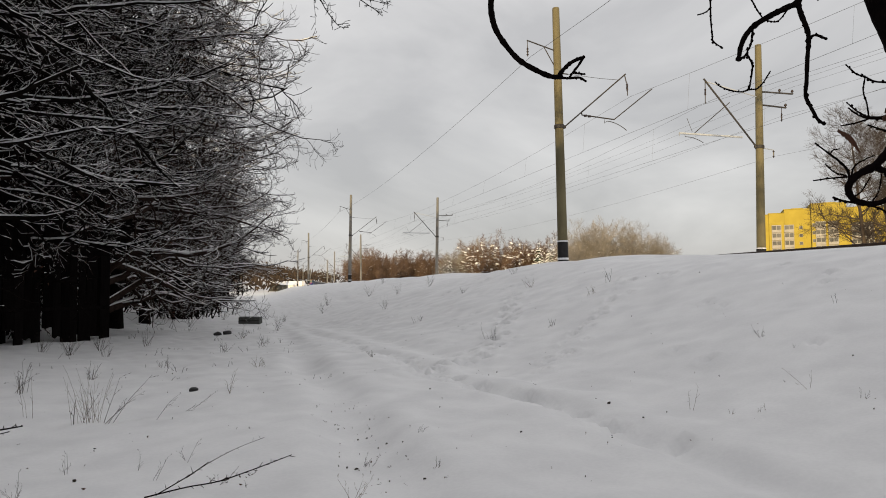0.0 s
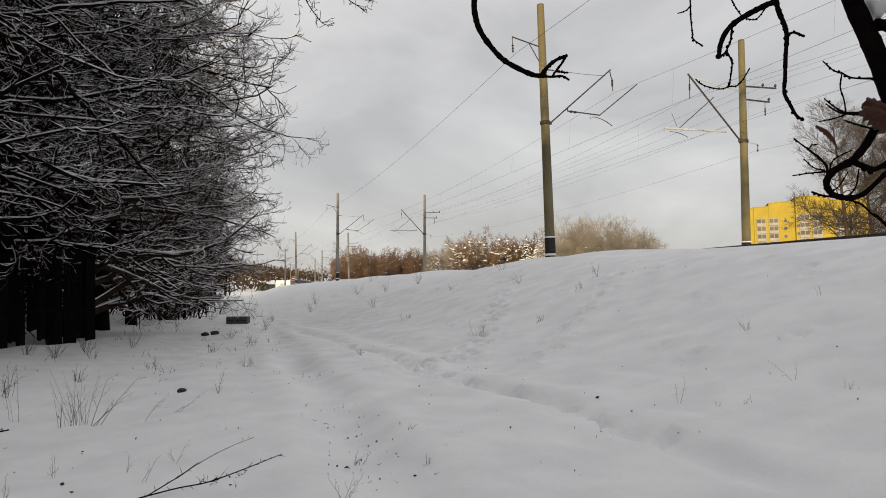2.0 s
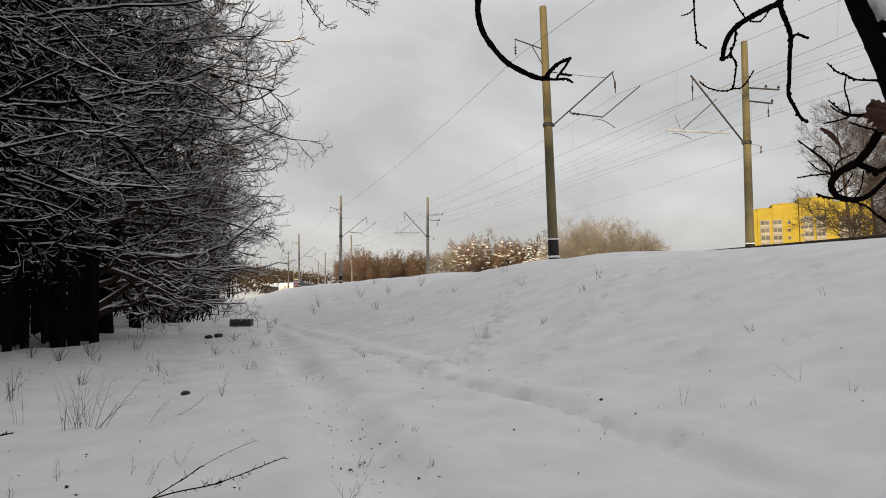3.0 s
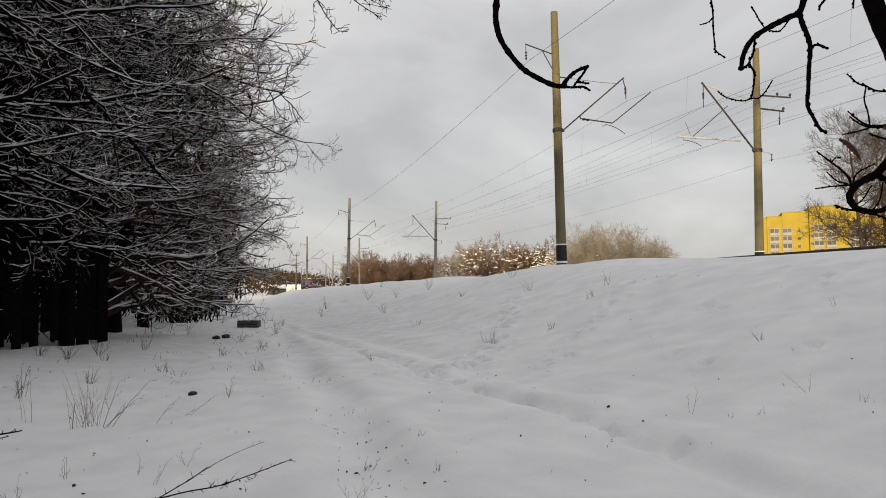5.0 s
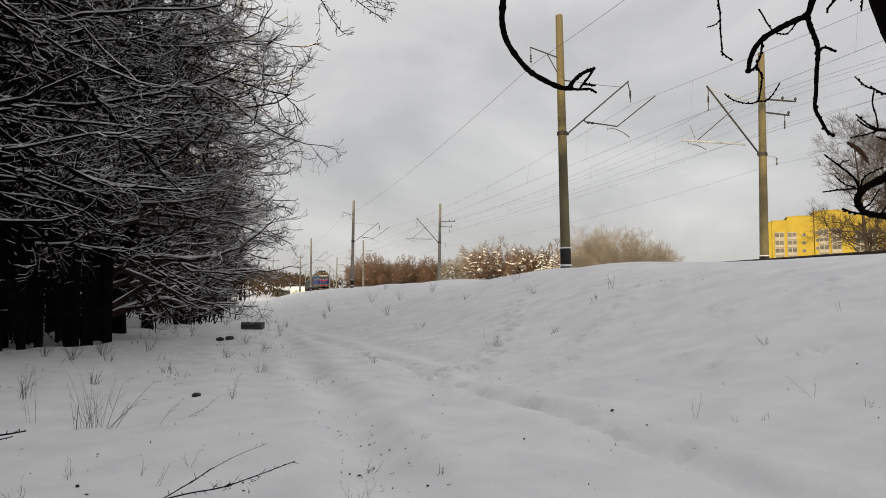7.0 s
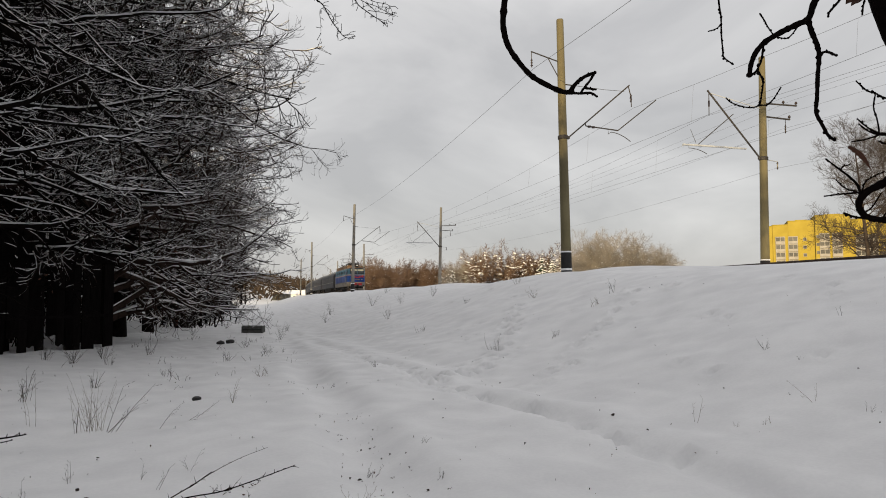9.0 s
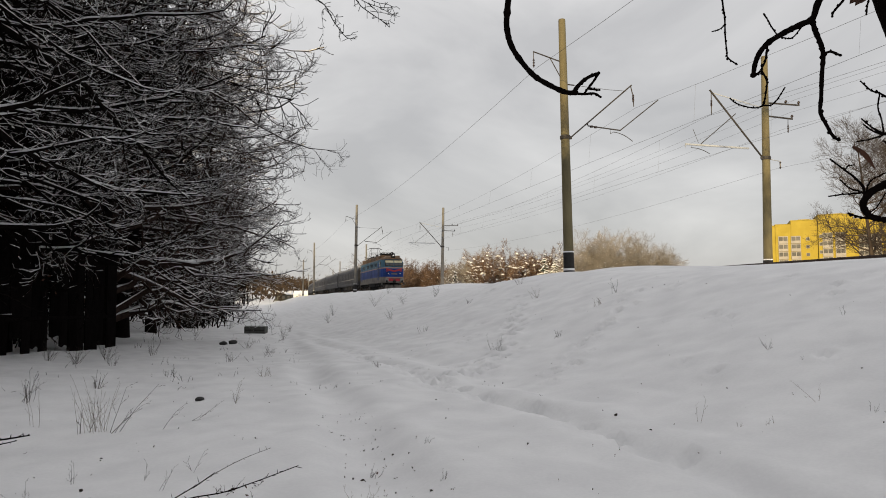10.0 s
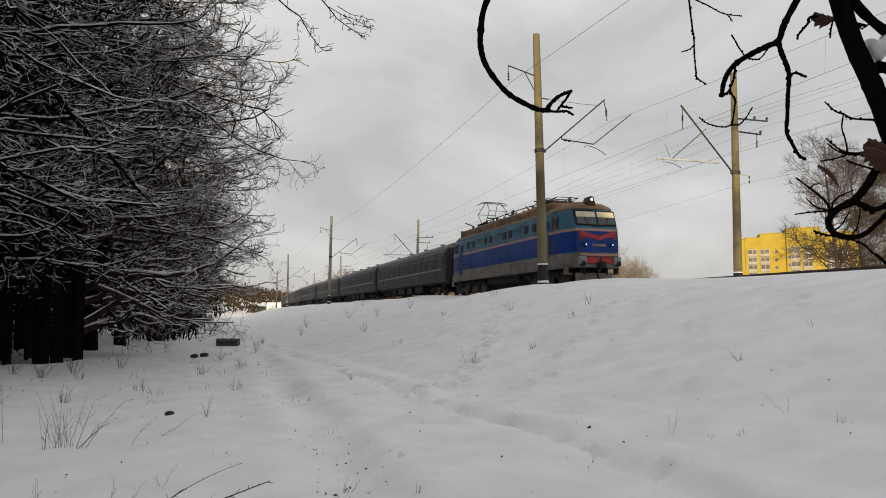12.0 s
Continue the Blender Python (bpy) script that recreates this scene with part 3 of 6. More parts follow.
def bogie(parent, y, wheels, length, r):
    g = Geo()
    for sx in (-1, 1):
        g.box((sx * 1.05, y, r + 0.1), (0.14, length, 0.26), 0.04)
        for k in range(wheels):
            yy = y + (k - (wheels - 1) / 2) * (length / wheels)
            g.box((sx * 1.12, yy, r), (0.2, 0.34, 0.34), 0.06)
            g.box((sx * 1.08, yy + length / wheels * 0.5, r + 0.28), (0.16, 0.18, 0.4), 0.03)
    g.box((0, y, r + 0.1), (2.0, 0.5, 0.3), 0.05)
    b = part("bogie", g, UNDER, parent, "grimy dark bogie frame")
    for k in range(wheels):
        yy = y + (k - (wheels - 1) / 2) * (length / wheels)
        g = Geo()
        for sx in (-1, 1):
            g.lathe((sx * 0.76, yy, r), [(-0.07, r * 0.5), (-0.065, r), (0.03, r), (0.04, r + 0.03), (0.07, r + 0.03), (0.07, r * 0.5)], 22, "x")
        g.tube([(-0.76, yy, r), (0.76, yy, r)], 0.09, 8)
        part("wheelset", g, RAILSTEEL, b)


def pantograph(loco, y, up):
    g = Geo()
    z0 = 4.32
    g.box((0, y, z0 + 0.05), (1.7, 1.5, 0.07), 0.02)
    for sx in (-0.75, 0.75):
        for dy in (-0.6, 0.6):
            g.lathe((sx, y + dy, z0 - 0.3), [(0, 0.05), (0.07, 0.11), (0.14, 0.05), (0.2, 0.11), (0.3, 0.05)], 8)
    pan = part("pantograph", g, STEEL, loco, "raised diamond pantograph" if up else "lowered diamond pantograph")
    h = 1.36 if up else 0.22
    g = Geo()
    for sy in (-1, 1):
        for sx in (-0.6, 0.6):
            g.tube([(sx, y + sy * 0.35, z0 + 0.08), (sx * 1.05, y + sy * 1.05 if up else y + sy * 1.3, z0 + 0.08 + h * 0.5), (sx * 0.75, y + sy * 0.2, z0 + h)], 0.022, 6)
        g.tube([(-0.63, y + sy * (1.05 if up else 1.3), z0 + 0.08 + h * 0.5), (0.63, y + sy * (1.05 if up else 1.3), z0 + 0.08 + h * 0.5)], 0.018, 6)
    part("frame", g, STEEL, pan)
    g = Geo()
    for dy in (-0.22, 0.22):
        g.tube([(-1.0, y + dy, z0 + h - 0.12), (-0.7, y + dy, z0 + h + 0.03), (0.7, y + dy, z0 + h + 0.03), (1.0, y + dy, z0 + h - 0.12)], 0.028, 6)
    part("collector_head", g, STEEL, pan)


def build_loco():
    L = new("electric_locomotive")
    n0, n1 = -9.35, 9.35
    w = 1.46
    part("skirt", Geo().loft([ring(w - 0.03, n0, n1, 1.10, 0.92), ring(w, n0, n1, 1.12, 1.00), ring(w, n0, n1, 1.12, 1.58)]), SKIRT, L, "dusty grey skirt band")
    part("lower_body", Geo().loft([ring(w, n0, n1, 1.12, 1.58), ring(w + 0.01, n0, n1, 1.14, 2.0), ring(w, n0 + 0.02, n1 - 0.02, 1.12, 2.54)]), BLUE, L, "deep blue painted lower side")
    part("stripe", Geo().loft([ring(w + 0.008, n0 + 0.015, n1 - 0.015, 1.13, 2.54), ring(w + 0.008, n0 + 0.015, n1 - 0.015, 1.13, 2.66)]), CREAM, L, "faded pink waist stripe")
    part("upper_body", Geo().loft([ring(w, n0 + 0.02, n1 - 0.02, 1.12, 2.66), ring(w - 0.01, n0 + 0.12, n1 - 0.12, 1.08, 2.9), ring(w - 0.05, n0 + 0.34, n1 - 0.34, 1.02, 3.50), ring(w - 0.08, n0 + 0.40, n1 - 0.40, 1.0, 3.58)]), CYAN, L, "light blue painted upper side")
    roof = part("roof", Geo().loft([ring(w - 0.06, n0 + 0.34, n1 - 0.34, 1.02, 3.585), ring(w - 0.14, n0 + 0.5, n1 - 0.5, 0.98, 3.72), ring(w - 0.40, n0 + 0.9, n1 - 0.9, 0.80, 3.93), ring(w - 0.85, n0 + 1.4, n1 - 1.4, 0.5, 4.06)]), RUSTROOF, L, "brown dusty roof")
    for sx in (-1, 1):
        part("gutter", Geo().box((sx * (w - 0.065), 0, 3.60), (0.05, 15.6, 0.055), 0.012), COACHLINE, roof, "pale roof gutter")
    # louvred clerestory along the roof
    for k in range(4):
        y = -5.2 + k * 3.5
        g = Geo().box((0, y, 3.84), (2.56, 3.38, 0.62), 0.10)
        for sx in (-1, 1):
            g.box((sx * 1.285, y, 3.82), (0.03, 2.9, 0.34), 0.01)
        part("roof_hatch", g, RUSTROOF, roof)
        part("roof_rib", Geo().box((0, y + 1.75, 3.86), (2.62, 0.14, 0.64), 0.03), SKIRT, roof, "pale roof rib")
    for k in range(11):
        y = -5.0 + k * 1.0 + 0.2 * math.sin(k * 2.1)
        for sx in (-0.55, 0.45):
            h = 0.34 + 0.12 * math.sin(k * 1.7 + sx)
            g = Geo().lathe((sx, y, 4.13), [(0, 0.06), (0.06, 0.1), (0.1, 0.05), (0.16, 0.1), (h, 0.05)], 8)
            part("roof_insulator", g, PORCELAIN, roof)
    g = Geo()
    g.tube([(0.45, -5.2, 4.52), (0.45, 5.2, 4.54)], 0.03, 6)
    g.tube([(-0.55, -4.2, 4.50), (-0.3, 0.4, 4.62), (-0.55, 4.6, 4.50)], 0.025, 6)
    for k in range(9):
        y = -5.6 + k * 1.35
        g.box((0.05 + 0.35 * math.sin(k * 3.3), y, 4.22 + 0.05 * math.sin(k * 5.1)), (0.55, 0.45, 0.26 + 0.1 * math.sin(k * 2.2)), 0.05)
    for k in range(16):
        y = -6.4 + k * 0.85
        x = 0.7 * math.sin(k * 2.4)
        g.tube([(x, y, 4.1), (x + 0.08, y + 0.05, 4.50 + 0.16 * math.sin(k * 1.9))], 0.075, 6)
        g.tube([(x, y, 4.46), (x + 0.45 * math.cos(k), y + 0.6, 4.62 + 0.10 * math.sin(k * 3.0))], 0.035, 5)
    for sx in (-1.2, 1.2):
        g.tube([(sx, -6.6, 3.98), (sx, 6.6, 3.98)], 0.016, 6)
        for k in range(12):
            g.tube([(sx, -6.6 + k * 1.2, 3.7), (sx, -6.6 + k * 1.2, 3.98)], 0.014, 6)
    part("roof_busbar", g, UNDER, roof, "dark roof conductors and rails")
    pantograph(L, -5.0, False)
    pantograph(L, 4.4, True)
    for sg in (-1, 1):
        e = n0 if sg < 0 else n1
        q = -sg
        # roof lamp
        lam = part("roof_lamp", Geo().lathe((0, e + q * 0.85, 4.06), [(-0.26, 0.14), (-0.24, 0.165), (0.26, 0.165), (0.32, 0.1)], 16, "y").box((0, e + q * 0.9, 3.9), (0.5, 0.6, 0.3), 0.08), UNDER, L)
        # the front lens emits a little, to stand for a white glint on its glass
        part("lens", Geo().lathe((0, e + q * 0.85 + (-0.28 if sg < 0 else 0.30), 4.06), [(0, 0.075), (0.03, 0.065)], 16, "y"), LAMP if sg < 0 else CABGLASS, lam, "round glass headlamp")
        # windscreens, each a dark pane; a pale upper panel stands for reflected sky
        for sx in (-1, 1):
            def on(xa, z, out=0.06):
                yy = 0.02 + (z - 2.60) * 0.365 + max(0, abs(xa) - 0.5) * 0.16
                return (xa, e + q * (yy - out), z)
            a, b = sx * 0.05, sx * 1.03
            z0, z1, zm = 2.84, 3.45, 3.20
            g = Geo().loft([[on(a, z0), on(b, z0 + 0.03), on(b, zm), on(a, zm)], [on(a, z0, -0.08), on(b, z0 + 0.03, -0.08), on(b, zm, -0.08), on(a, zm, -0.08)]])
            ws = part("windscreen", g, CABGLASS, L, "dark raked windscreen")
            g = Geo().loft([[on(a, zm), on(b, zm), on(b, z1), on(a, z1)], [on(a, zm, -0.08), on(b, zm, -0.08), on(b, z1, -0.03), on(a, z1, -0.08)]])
            part("sun_blind", g, SKYSHEEN, ws, "pale panel in the upper windscreen, for reflected sky")
            c = sx * 1.10
            g = Geo().loft([[on(a, 2.76, 0.045), on(c, 2.80, 0.045), on(c, 3.52, 0.045), on(a, 3.52, 0.045)], [on(a, 2.76, -0.1), on(c, 2.80, -0.1), on(c, 3.52, -0.1), on(a, 3.52, -0.1)]])
            part("rubber_seal", g, UNDER, ws, "black windscreen seal")
            g = Geo().tube([on(a, 2.82, 0.07), on(b, 2.86, 0.07)], 0.022, 6).tube([on(sx * 0.5, 2.85, 0.09), on(sx * 0.62, 3.2, 0.08)], 0.012, 5)
            part("wiper", g, UNDER, ws)
            # chevron halves, buffers and marker lamps
            g = Geo().loft([[(sx * 0.0, e - q * 0.012, 2.12), (sx * 0.98, e + q * 0.06, 2.36), (sx * 1.0, e + q * 0.065, 2.58), (sx * 0.0, e - q * 0.005, 2.32)],
                            [(sx * 0.0, e + q * 0.05, 2.12), (sx * 0.98, e + q * 0.12, 2.36), (sx * 1.0, e + q * 0.12, 2.58), (sx * 0.0, e + q * 0.05, 2.32)]])
            part("chevron", g, RED, L, "red chevron on the nose")
            for dz, ln in ((0.0, 0.46), (-0.09, 0.30)):
                za = 2.27 + dz
                g = Geo().loft([[(sx * (1.02 - ln), e + q * 0.005, za), (sx * 1.0, e + q * 0.05, za), (sx * 1.0, e + q * 0.05, za + 0.045), (sx * (1.02 - ln), e + q * 0.005, za + 0.045)],
                                [(sx * (1.02 - ln), e + q * 0.06, za), (sx * 1.0, e + q * 0.11, za), (sx * 1.0, e + q * 0.11, za + 0.045), (sx * (1.02 - ln), e + q * 0.06, za + 0.045)]])
                part("nose_stripe", g, RED, L, "thin red stripe below the chevron")
            lampb = part("marker_lamp", Geo().lathe((sx * 0.72, e + q * (-0.03 if sg < 0 else 0.0), 1.92), [(-0.05, 0.085), (0.0, 0.095), (0.08, 0.09)], 14, "y"), BLUE, L)
            part("lens", Geo().lathe((sx * 0.72, e + q * (-0.09 if sg < 0 else -0.06), 1.92), [(0, 0.038), (0.02, 0.034)], 14, "y"), LAMP if sg < 0 else RED, lampb)
            g = Geo().lathe((sx * 0.95, e + (-0.62 if sg < 0 else 0.0), 1.06), [(0.36, 0.11), (0.38, 0.12), (0.40, 0.07), (0.47, 0.07), (0.48, 0.10), (0.62, 0.10)] if sg < 0 else [(0.0, 0.17), (0.3, 0.16), (0.32, 0.1), (0.55, 0.1), (0.57, 0.25), (0.62, 0.24)], 16, "y")
            part("buffer", g, UNDER, L)
            g = Geo().box((sx * 0.55, e + q * 0.02, 1.22), (0.95, 0.16, 0.30), 0.03)
            part("buffer_beam", g, RED, L, "red buffer beam")
            part("buffer_housing", Geo().box((sx * 0.93, e - q * 0.05, 1.20), (0.42, 0.24, 0.36), 0.05), COACHLINE, L, "pale grey buffer housing")
        part("nose_band", Geo().box((0, e + q * 0.0, 1.46), (2.1, 0.16, 0.10), 0.02), CREAM, L, "pale band above the buffer beam")
        part("number_bar", Geo().box((0, e + q * 0.005, 1.90), (0.75, 0.06, 0.13), 0.01), SKIRT, L, "pale lettering bar")
        part("coupler", Geo().box((0, e - q * 0.25, 1.0), (0.30, 0.5, 0.30), 0.06), UNDER, L)
        for sx in (-1, 1):
            g = Geo().loft([[(sx * 0.06, e - q * 0.05, 0.16), (sx * 1.02, e + q * 0.42, 0.16), (sx * 1.02, e + q * 0.52, 0.20), (sx * 0.06, e + q * 0.05, 0.20)],
                            [(sx * 0.06, e + q * 0.20, 0.66), (sx * 0.98, e + q * 0.48, 0.66), (sx * 0.98, e + q * 0.58, 0.66), (sx * 0.06, e + q * 0.30, 0.66)]])
            part("snow_plough", g, SKIRT, L, "grey snow plough blade")
            part("plough_bracket", Geo().box((sx * 0.6, e + q * 0.55, 0.78), (0.14, 0.5, 0.4), 0.03), UNDER, L)
            part("step", Geo().box((sx * 1.28, e + q * 0.75, 0.62), (0.26, 0.5, 0.05), 0.01).box((sx * 1.38, e + q * 0.75, 0.78), (0.05, 0.46, 0.36), 0.01), SKIRT, L)
        # cab side windows and doors
        for sx in (-1, 1):
            g = Geo().box((sx * (w - 0.015), e + q * 1.75, 3.06), (0.05, 0.62, 0.62), 0.02)
            cw = part("cab_side_window", g, CABGLASS, L)
            d = part("cab_door", Geo().box((sx * (w - 0.008), e + q * 2.75, 2.25), (0.05, 0.62, 1.9), 0.02), BLUE, L)
            part("handrail", Geo().tube([(sx * (w + 0.07), e + q * 2.35, 1.2), (sx * (w + 0.07), e + q * 2.35, 2.8)], 0.018, 6).tube([(sx * (w + 0.07), e + q * 3.15, 1.2), (sx * (w + 0.07), e + q * 3.15, 2.8)], 0.018, 6), COACHLINE, d)
    for sx in (-1, 1):
        for y in (-5.2, -4.2, -2.0, -1.1, 1.1, 2.0, 4.2, 5.2):
            part("side_window", Geo().box((sx * (w - 0.022), y, 3.08), (0.06, 0.50, 0.42), 0.02), COACHGLASS, L)
        for y in (-3.1, 0.0, 3.1):
            g = Geo()
            for k in range(7):
                g.box((sx * (w - 0.02), y, 2.80 + k * 0.085), (0.05, 0.9, 0.05), 0.01)
            part("louvre", g, CYAN, L)
    g = Geo()
    g.box((0, 0, 0.78), (2.3, 5.0, 0.5), 0.08)
    g.box((0, 0, 1.0), (2.5, 17.0, 0.2), 0.04)
    # added filler box: hides sunlit ground behind so the underside stays dark
    g.box((0, 0, 0.60), (1.2, 16.4, 0.56), 0.05)
    part("underframe", g, UNDER, L)
    bogie(L, -5.6, 3, 5.0, 0.62)
    bogie(L, 5.6, 3, 5.0, 0.62)
    for ob in L.children_recursive:
        for v in ob.data.vertices:
            if v.co.z > 0.9:
                v.co.z = 0.9 + (v.co.z - 0.9) * 1.075
    return tagged(L, "blue electric locomotive with light blue band and red chevron", "locomotive")


def build_coach():
    C = new("passenger_coach")
    hl = 11.75

    def sect(y, s=1.0):
        pts = [(1.44, 1.05), (1.53, 1.35), (1.53, 2.9), (1.49, 3.45), (1.36, 3.78)]
        return [(x * s, y, z) for x, z in pts] + [(-x * s, y, z) for x, z in pts[::-1]]
    part("body", Geo().loft([sect(-hl, 0.97), sect(-hl + 0.15), sect(hl - 0.15), sect(hl, 0.97)]), COACH, C)

    def rsect(y, s=1.0):
        pts = [(1.37, 3.782), (1.30, 3.98), (0.95, 4.20), (0.5, 4.31), (0.0, 4.34)]
        return [(x * s, y, z) for x, z in pts] + [(-x * s, y, z) for x, z in pts[:-1][::-1]]
    roof = part("roof", Geo().loft([rsect(-hl, 0.97), rsect(-hl + 0.15), rsect(hl - 0.15), rsect(hl, 0.97)]), COACHROOF, C, "frosted pale grey roof")
    for k in range(9):
        part("roof_vent", Geo().lathe((0.25 * (-1) ** k, -9.6 + k * 2.4, 4.28), [(0, 0.16), (0.16, 0.16), (0.18, 0.24), (0.26, 0.22), (0.3, 0.08)], 12), COACHROOF, roof)
    win = Geo().box((0, 0, 0), (0.05, 1.15, 0.82), 0.02).mesh("window")
    frame_mesh = Geo().box((0, 0, -0.47), (0.07, 1.3, 0.06), 0.015).mesh("window_sill")
    rib = Geo().box((0, 0, 0), (0.03, 22.8, 0.035), 0.01).mesh("rib")
    for sx in (-1, 1):
        for k in range(10):
            y = -8.6 + k * 1.91
            p = put("window", win, COACHGLASS, C, m=pose(sx * 1.515, y, 2.62))
            put("window_sill", frame_mesh, COACH, p)
        for k in range(5):
            put("rib", rib, COACH, C, m=pose(sx * 1.535, 0, 1.36 + k * 0.13))
        part("line", Geo().box((sx * 1.53, 0, 1.98), (0.03, 21.6, 0.11), 0.008), COACHLINE, C, "pale waist line")
        for e in (-11.1, 11.1):
            d = part("end_door", Geo().box((sx * 1.515, e, 2.25), (0.06, 0.78, 2.2), 0.02), COACH, C)
            part("door_window", Geo().box((sx * 1.53, e, 2.75), (0.05, 0.45, 0.75), 0.02), COACHGLASS, d)
    for e in (-1, 1):
        part("gangway", Geo().box((0, e * (hl + 0.28), 2.35), (1.3, 0.54, 2.4), 0.1), UNDER, C, "black rubber gangway")
        for sx in (-0.95, 0.95):
            part("buffer", Geo().lathe((sx, e * (hl + 0.3) - 0.3, 1.06), [(0, 0.17), (0.3, 0.12), (0.56, 0.12), (0.6, 0.2)], 12, "y"), UNDER, C)
    g = Geo()
    g.box((0, 0, 1.0), (2.7, 23.6, 0.16), 0.04)
    # filler added to darken the gap below the floor
    g.box((0, 0, 0.74), (1.5, 12.4, 0.40), 0.05)
    for y, l, h in ((-3.6, 2.2, 0.55), (-0.6, 1.6, 0.6), (2.4, 2.6, 0.5), (5.0, 1.0, 0.5)):
        g.box((-0.95, y, 0.92 - h / 2), (0.7, l, h), 0.05)
        g.box((0.95, -y, 0.92 - h / 2), (0.7, l, h), 0.05)
    part("underframe", g, UNDER, C)
    bogie(C, -8.5, 2, 3.4, 0.48)
    bogie(C, 8.5, 2, 3.4, 0.48)
    low = set()
    for ob in C.children_recursive:
        z0 = ob.matrix_basis.translation.z
        if z0 > 1.98:
            ob.matrix_basis.translation.z = 1.98 + (z0 - 1.98) * 0.86
        elif ob.data.name not in low:
            low.add(ob.data.name)
            for v in ob.data.vertices:
                if v.co.z > 1.98:
                    v.co.z = 1.98 + (v.co.z - 1.98) * 0.86
    return tagged(C, "dark grey ribbed passenger coach with a pale waist line", "railway coach", "coaches of the train")


loco = build_loco()
coaches = [build_coach()]
for _ in range(9):
    coaches.append(copy_thing(coaches[0], pose(0, 0, 0)))


# ---- trees ----
def curve_points(pts, n=7):
    pts = [np.array(p, float) for p in pts]
    ext = [2 * pts[0] - pts[1]] + pts + [2 * pts[-1] - pts[-2]]
    out = []
    for i in range(1, len(ext) - 2):
        a, b, c, d = ext[i - 1:i + 3]
        for t in np.linspace(0, 1, n, endpoint=False):
            out.append(0.5 * (2 * b + (c - a) * t + (2 * a - 5 * b + 4 * c - d) * t * t + (3 * b - a - 3 * c + d) * t ** 3))
    out.append(pts[-1])
    return np.array(out)


def bend(start, direc, length, K, droop, lift, wig, r):
    """Vectorised polylines: N starts and directions, sagging first and turning up at the tip."""
    N = len(start)
    P = np.zeros((N, K, 3))
    P[:, 0] = start
    d = direc / (np.linalg.norm(direc, axis=1, keepdims=True) + 1e-9)
    step = (length / (K - 1))[:, None]
    droop = np.broadcast_to(droop, (N,))[:, None]
    for k in range(1, K):
        u = k / (K - 1)
        d = d + r.normal(0, wig, (N, 3)) + np.array([[0, 0, 1.0]]) * (lift * u - droop * (1 - u)) / (K - 1)
        d /= np.linalg.norm(d, axis=1, keepdims=True)
        P[:, k] = P[:, k - 1] + d * step
    return P


def children(P, R, M, lo, hi, spread_, length, K, droop, lift, wig, r, taper=0.6, flat=0.5, fall=0.55, tip=0.35):
    """M children on each parent, set between lo and hi of its length."""
    N, Kp, _ = P.shape
    u = (np.linspace(lo, hi, M)[None] + r.uniform(-0.5, 0.5, (N, M)) * (hi - lo) / M).clip(0.02, 0.995) * (Kp - 1)
    i = np.floor(u).astype(int).clip(0, Kp - 2)
    fr = (u - i)[..., None]
    n = np.arange(N)[:, None]
    A, B = P[n, i], P[n, i + 1]
    S = A + (B - A) * fr
    T = (B - A) / (np.linalg.norm(B - A, axis=2, keepdims=True) + 1e-9)
    rad = R[n, i] + (R[n, i + 1] - R[n, i]) * fr[..., 0]
    rnd = r.normal(0, 1, T.shape)
    rnd[..., 2] *= flat
    side = np.cross(T, rnd)
    side = rnd - (rnd * T).sum(-1, keepdims=True) * T
    side /= np.linalg.norm(side, axis=2, keepdims=True) + 1e-9
    D = T * np.cos(spread_) + side * np.sin(spread_)
    frac = 1.0 - fall * (u / (Kp - 1))
    Ln = length * frac * r.uniform(0.65, 1.25 if fall > 0 else 1.16, frac.shape)
    sag = droop(S.reshape(-1, 3)[:, 2]) if callable(droop) else droop
    C = bend(S.reshape(-1, 3), D.reshape(-1, 3), Ln.reshape(-1), K, sag, lift, wig, r)
    r0 = np.minimum(rad * taper, rad).reshape(-1)
    RC = r0[:, None] * np.linspace(1, tip, K)[None]
    return C, RC


def snow_on(P, R, h, r, keep=0.85):
    T = np.gradient(P, axis=1)
    T /= np.linalg.norm(T, axis=2, keepdims=True) + 1e-9
    flat = np.clip(1.25 - np.abs(T[..., 2]) * 1.35, 0, 1) * (r.random(P.shape[:2]) < keep)
    thick = (R * 0.62 + h * np.clip(R / 0.02, 0.45, 1.0)) * flat * r.uniform(0.55, 1.2, R.shape)
    Q = P.copy()
    Q[..., 2] += R * 0.85 + thick * 0.4
    return Q, thick


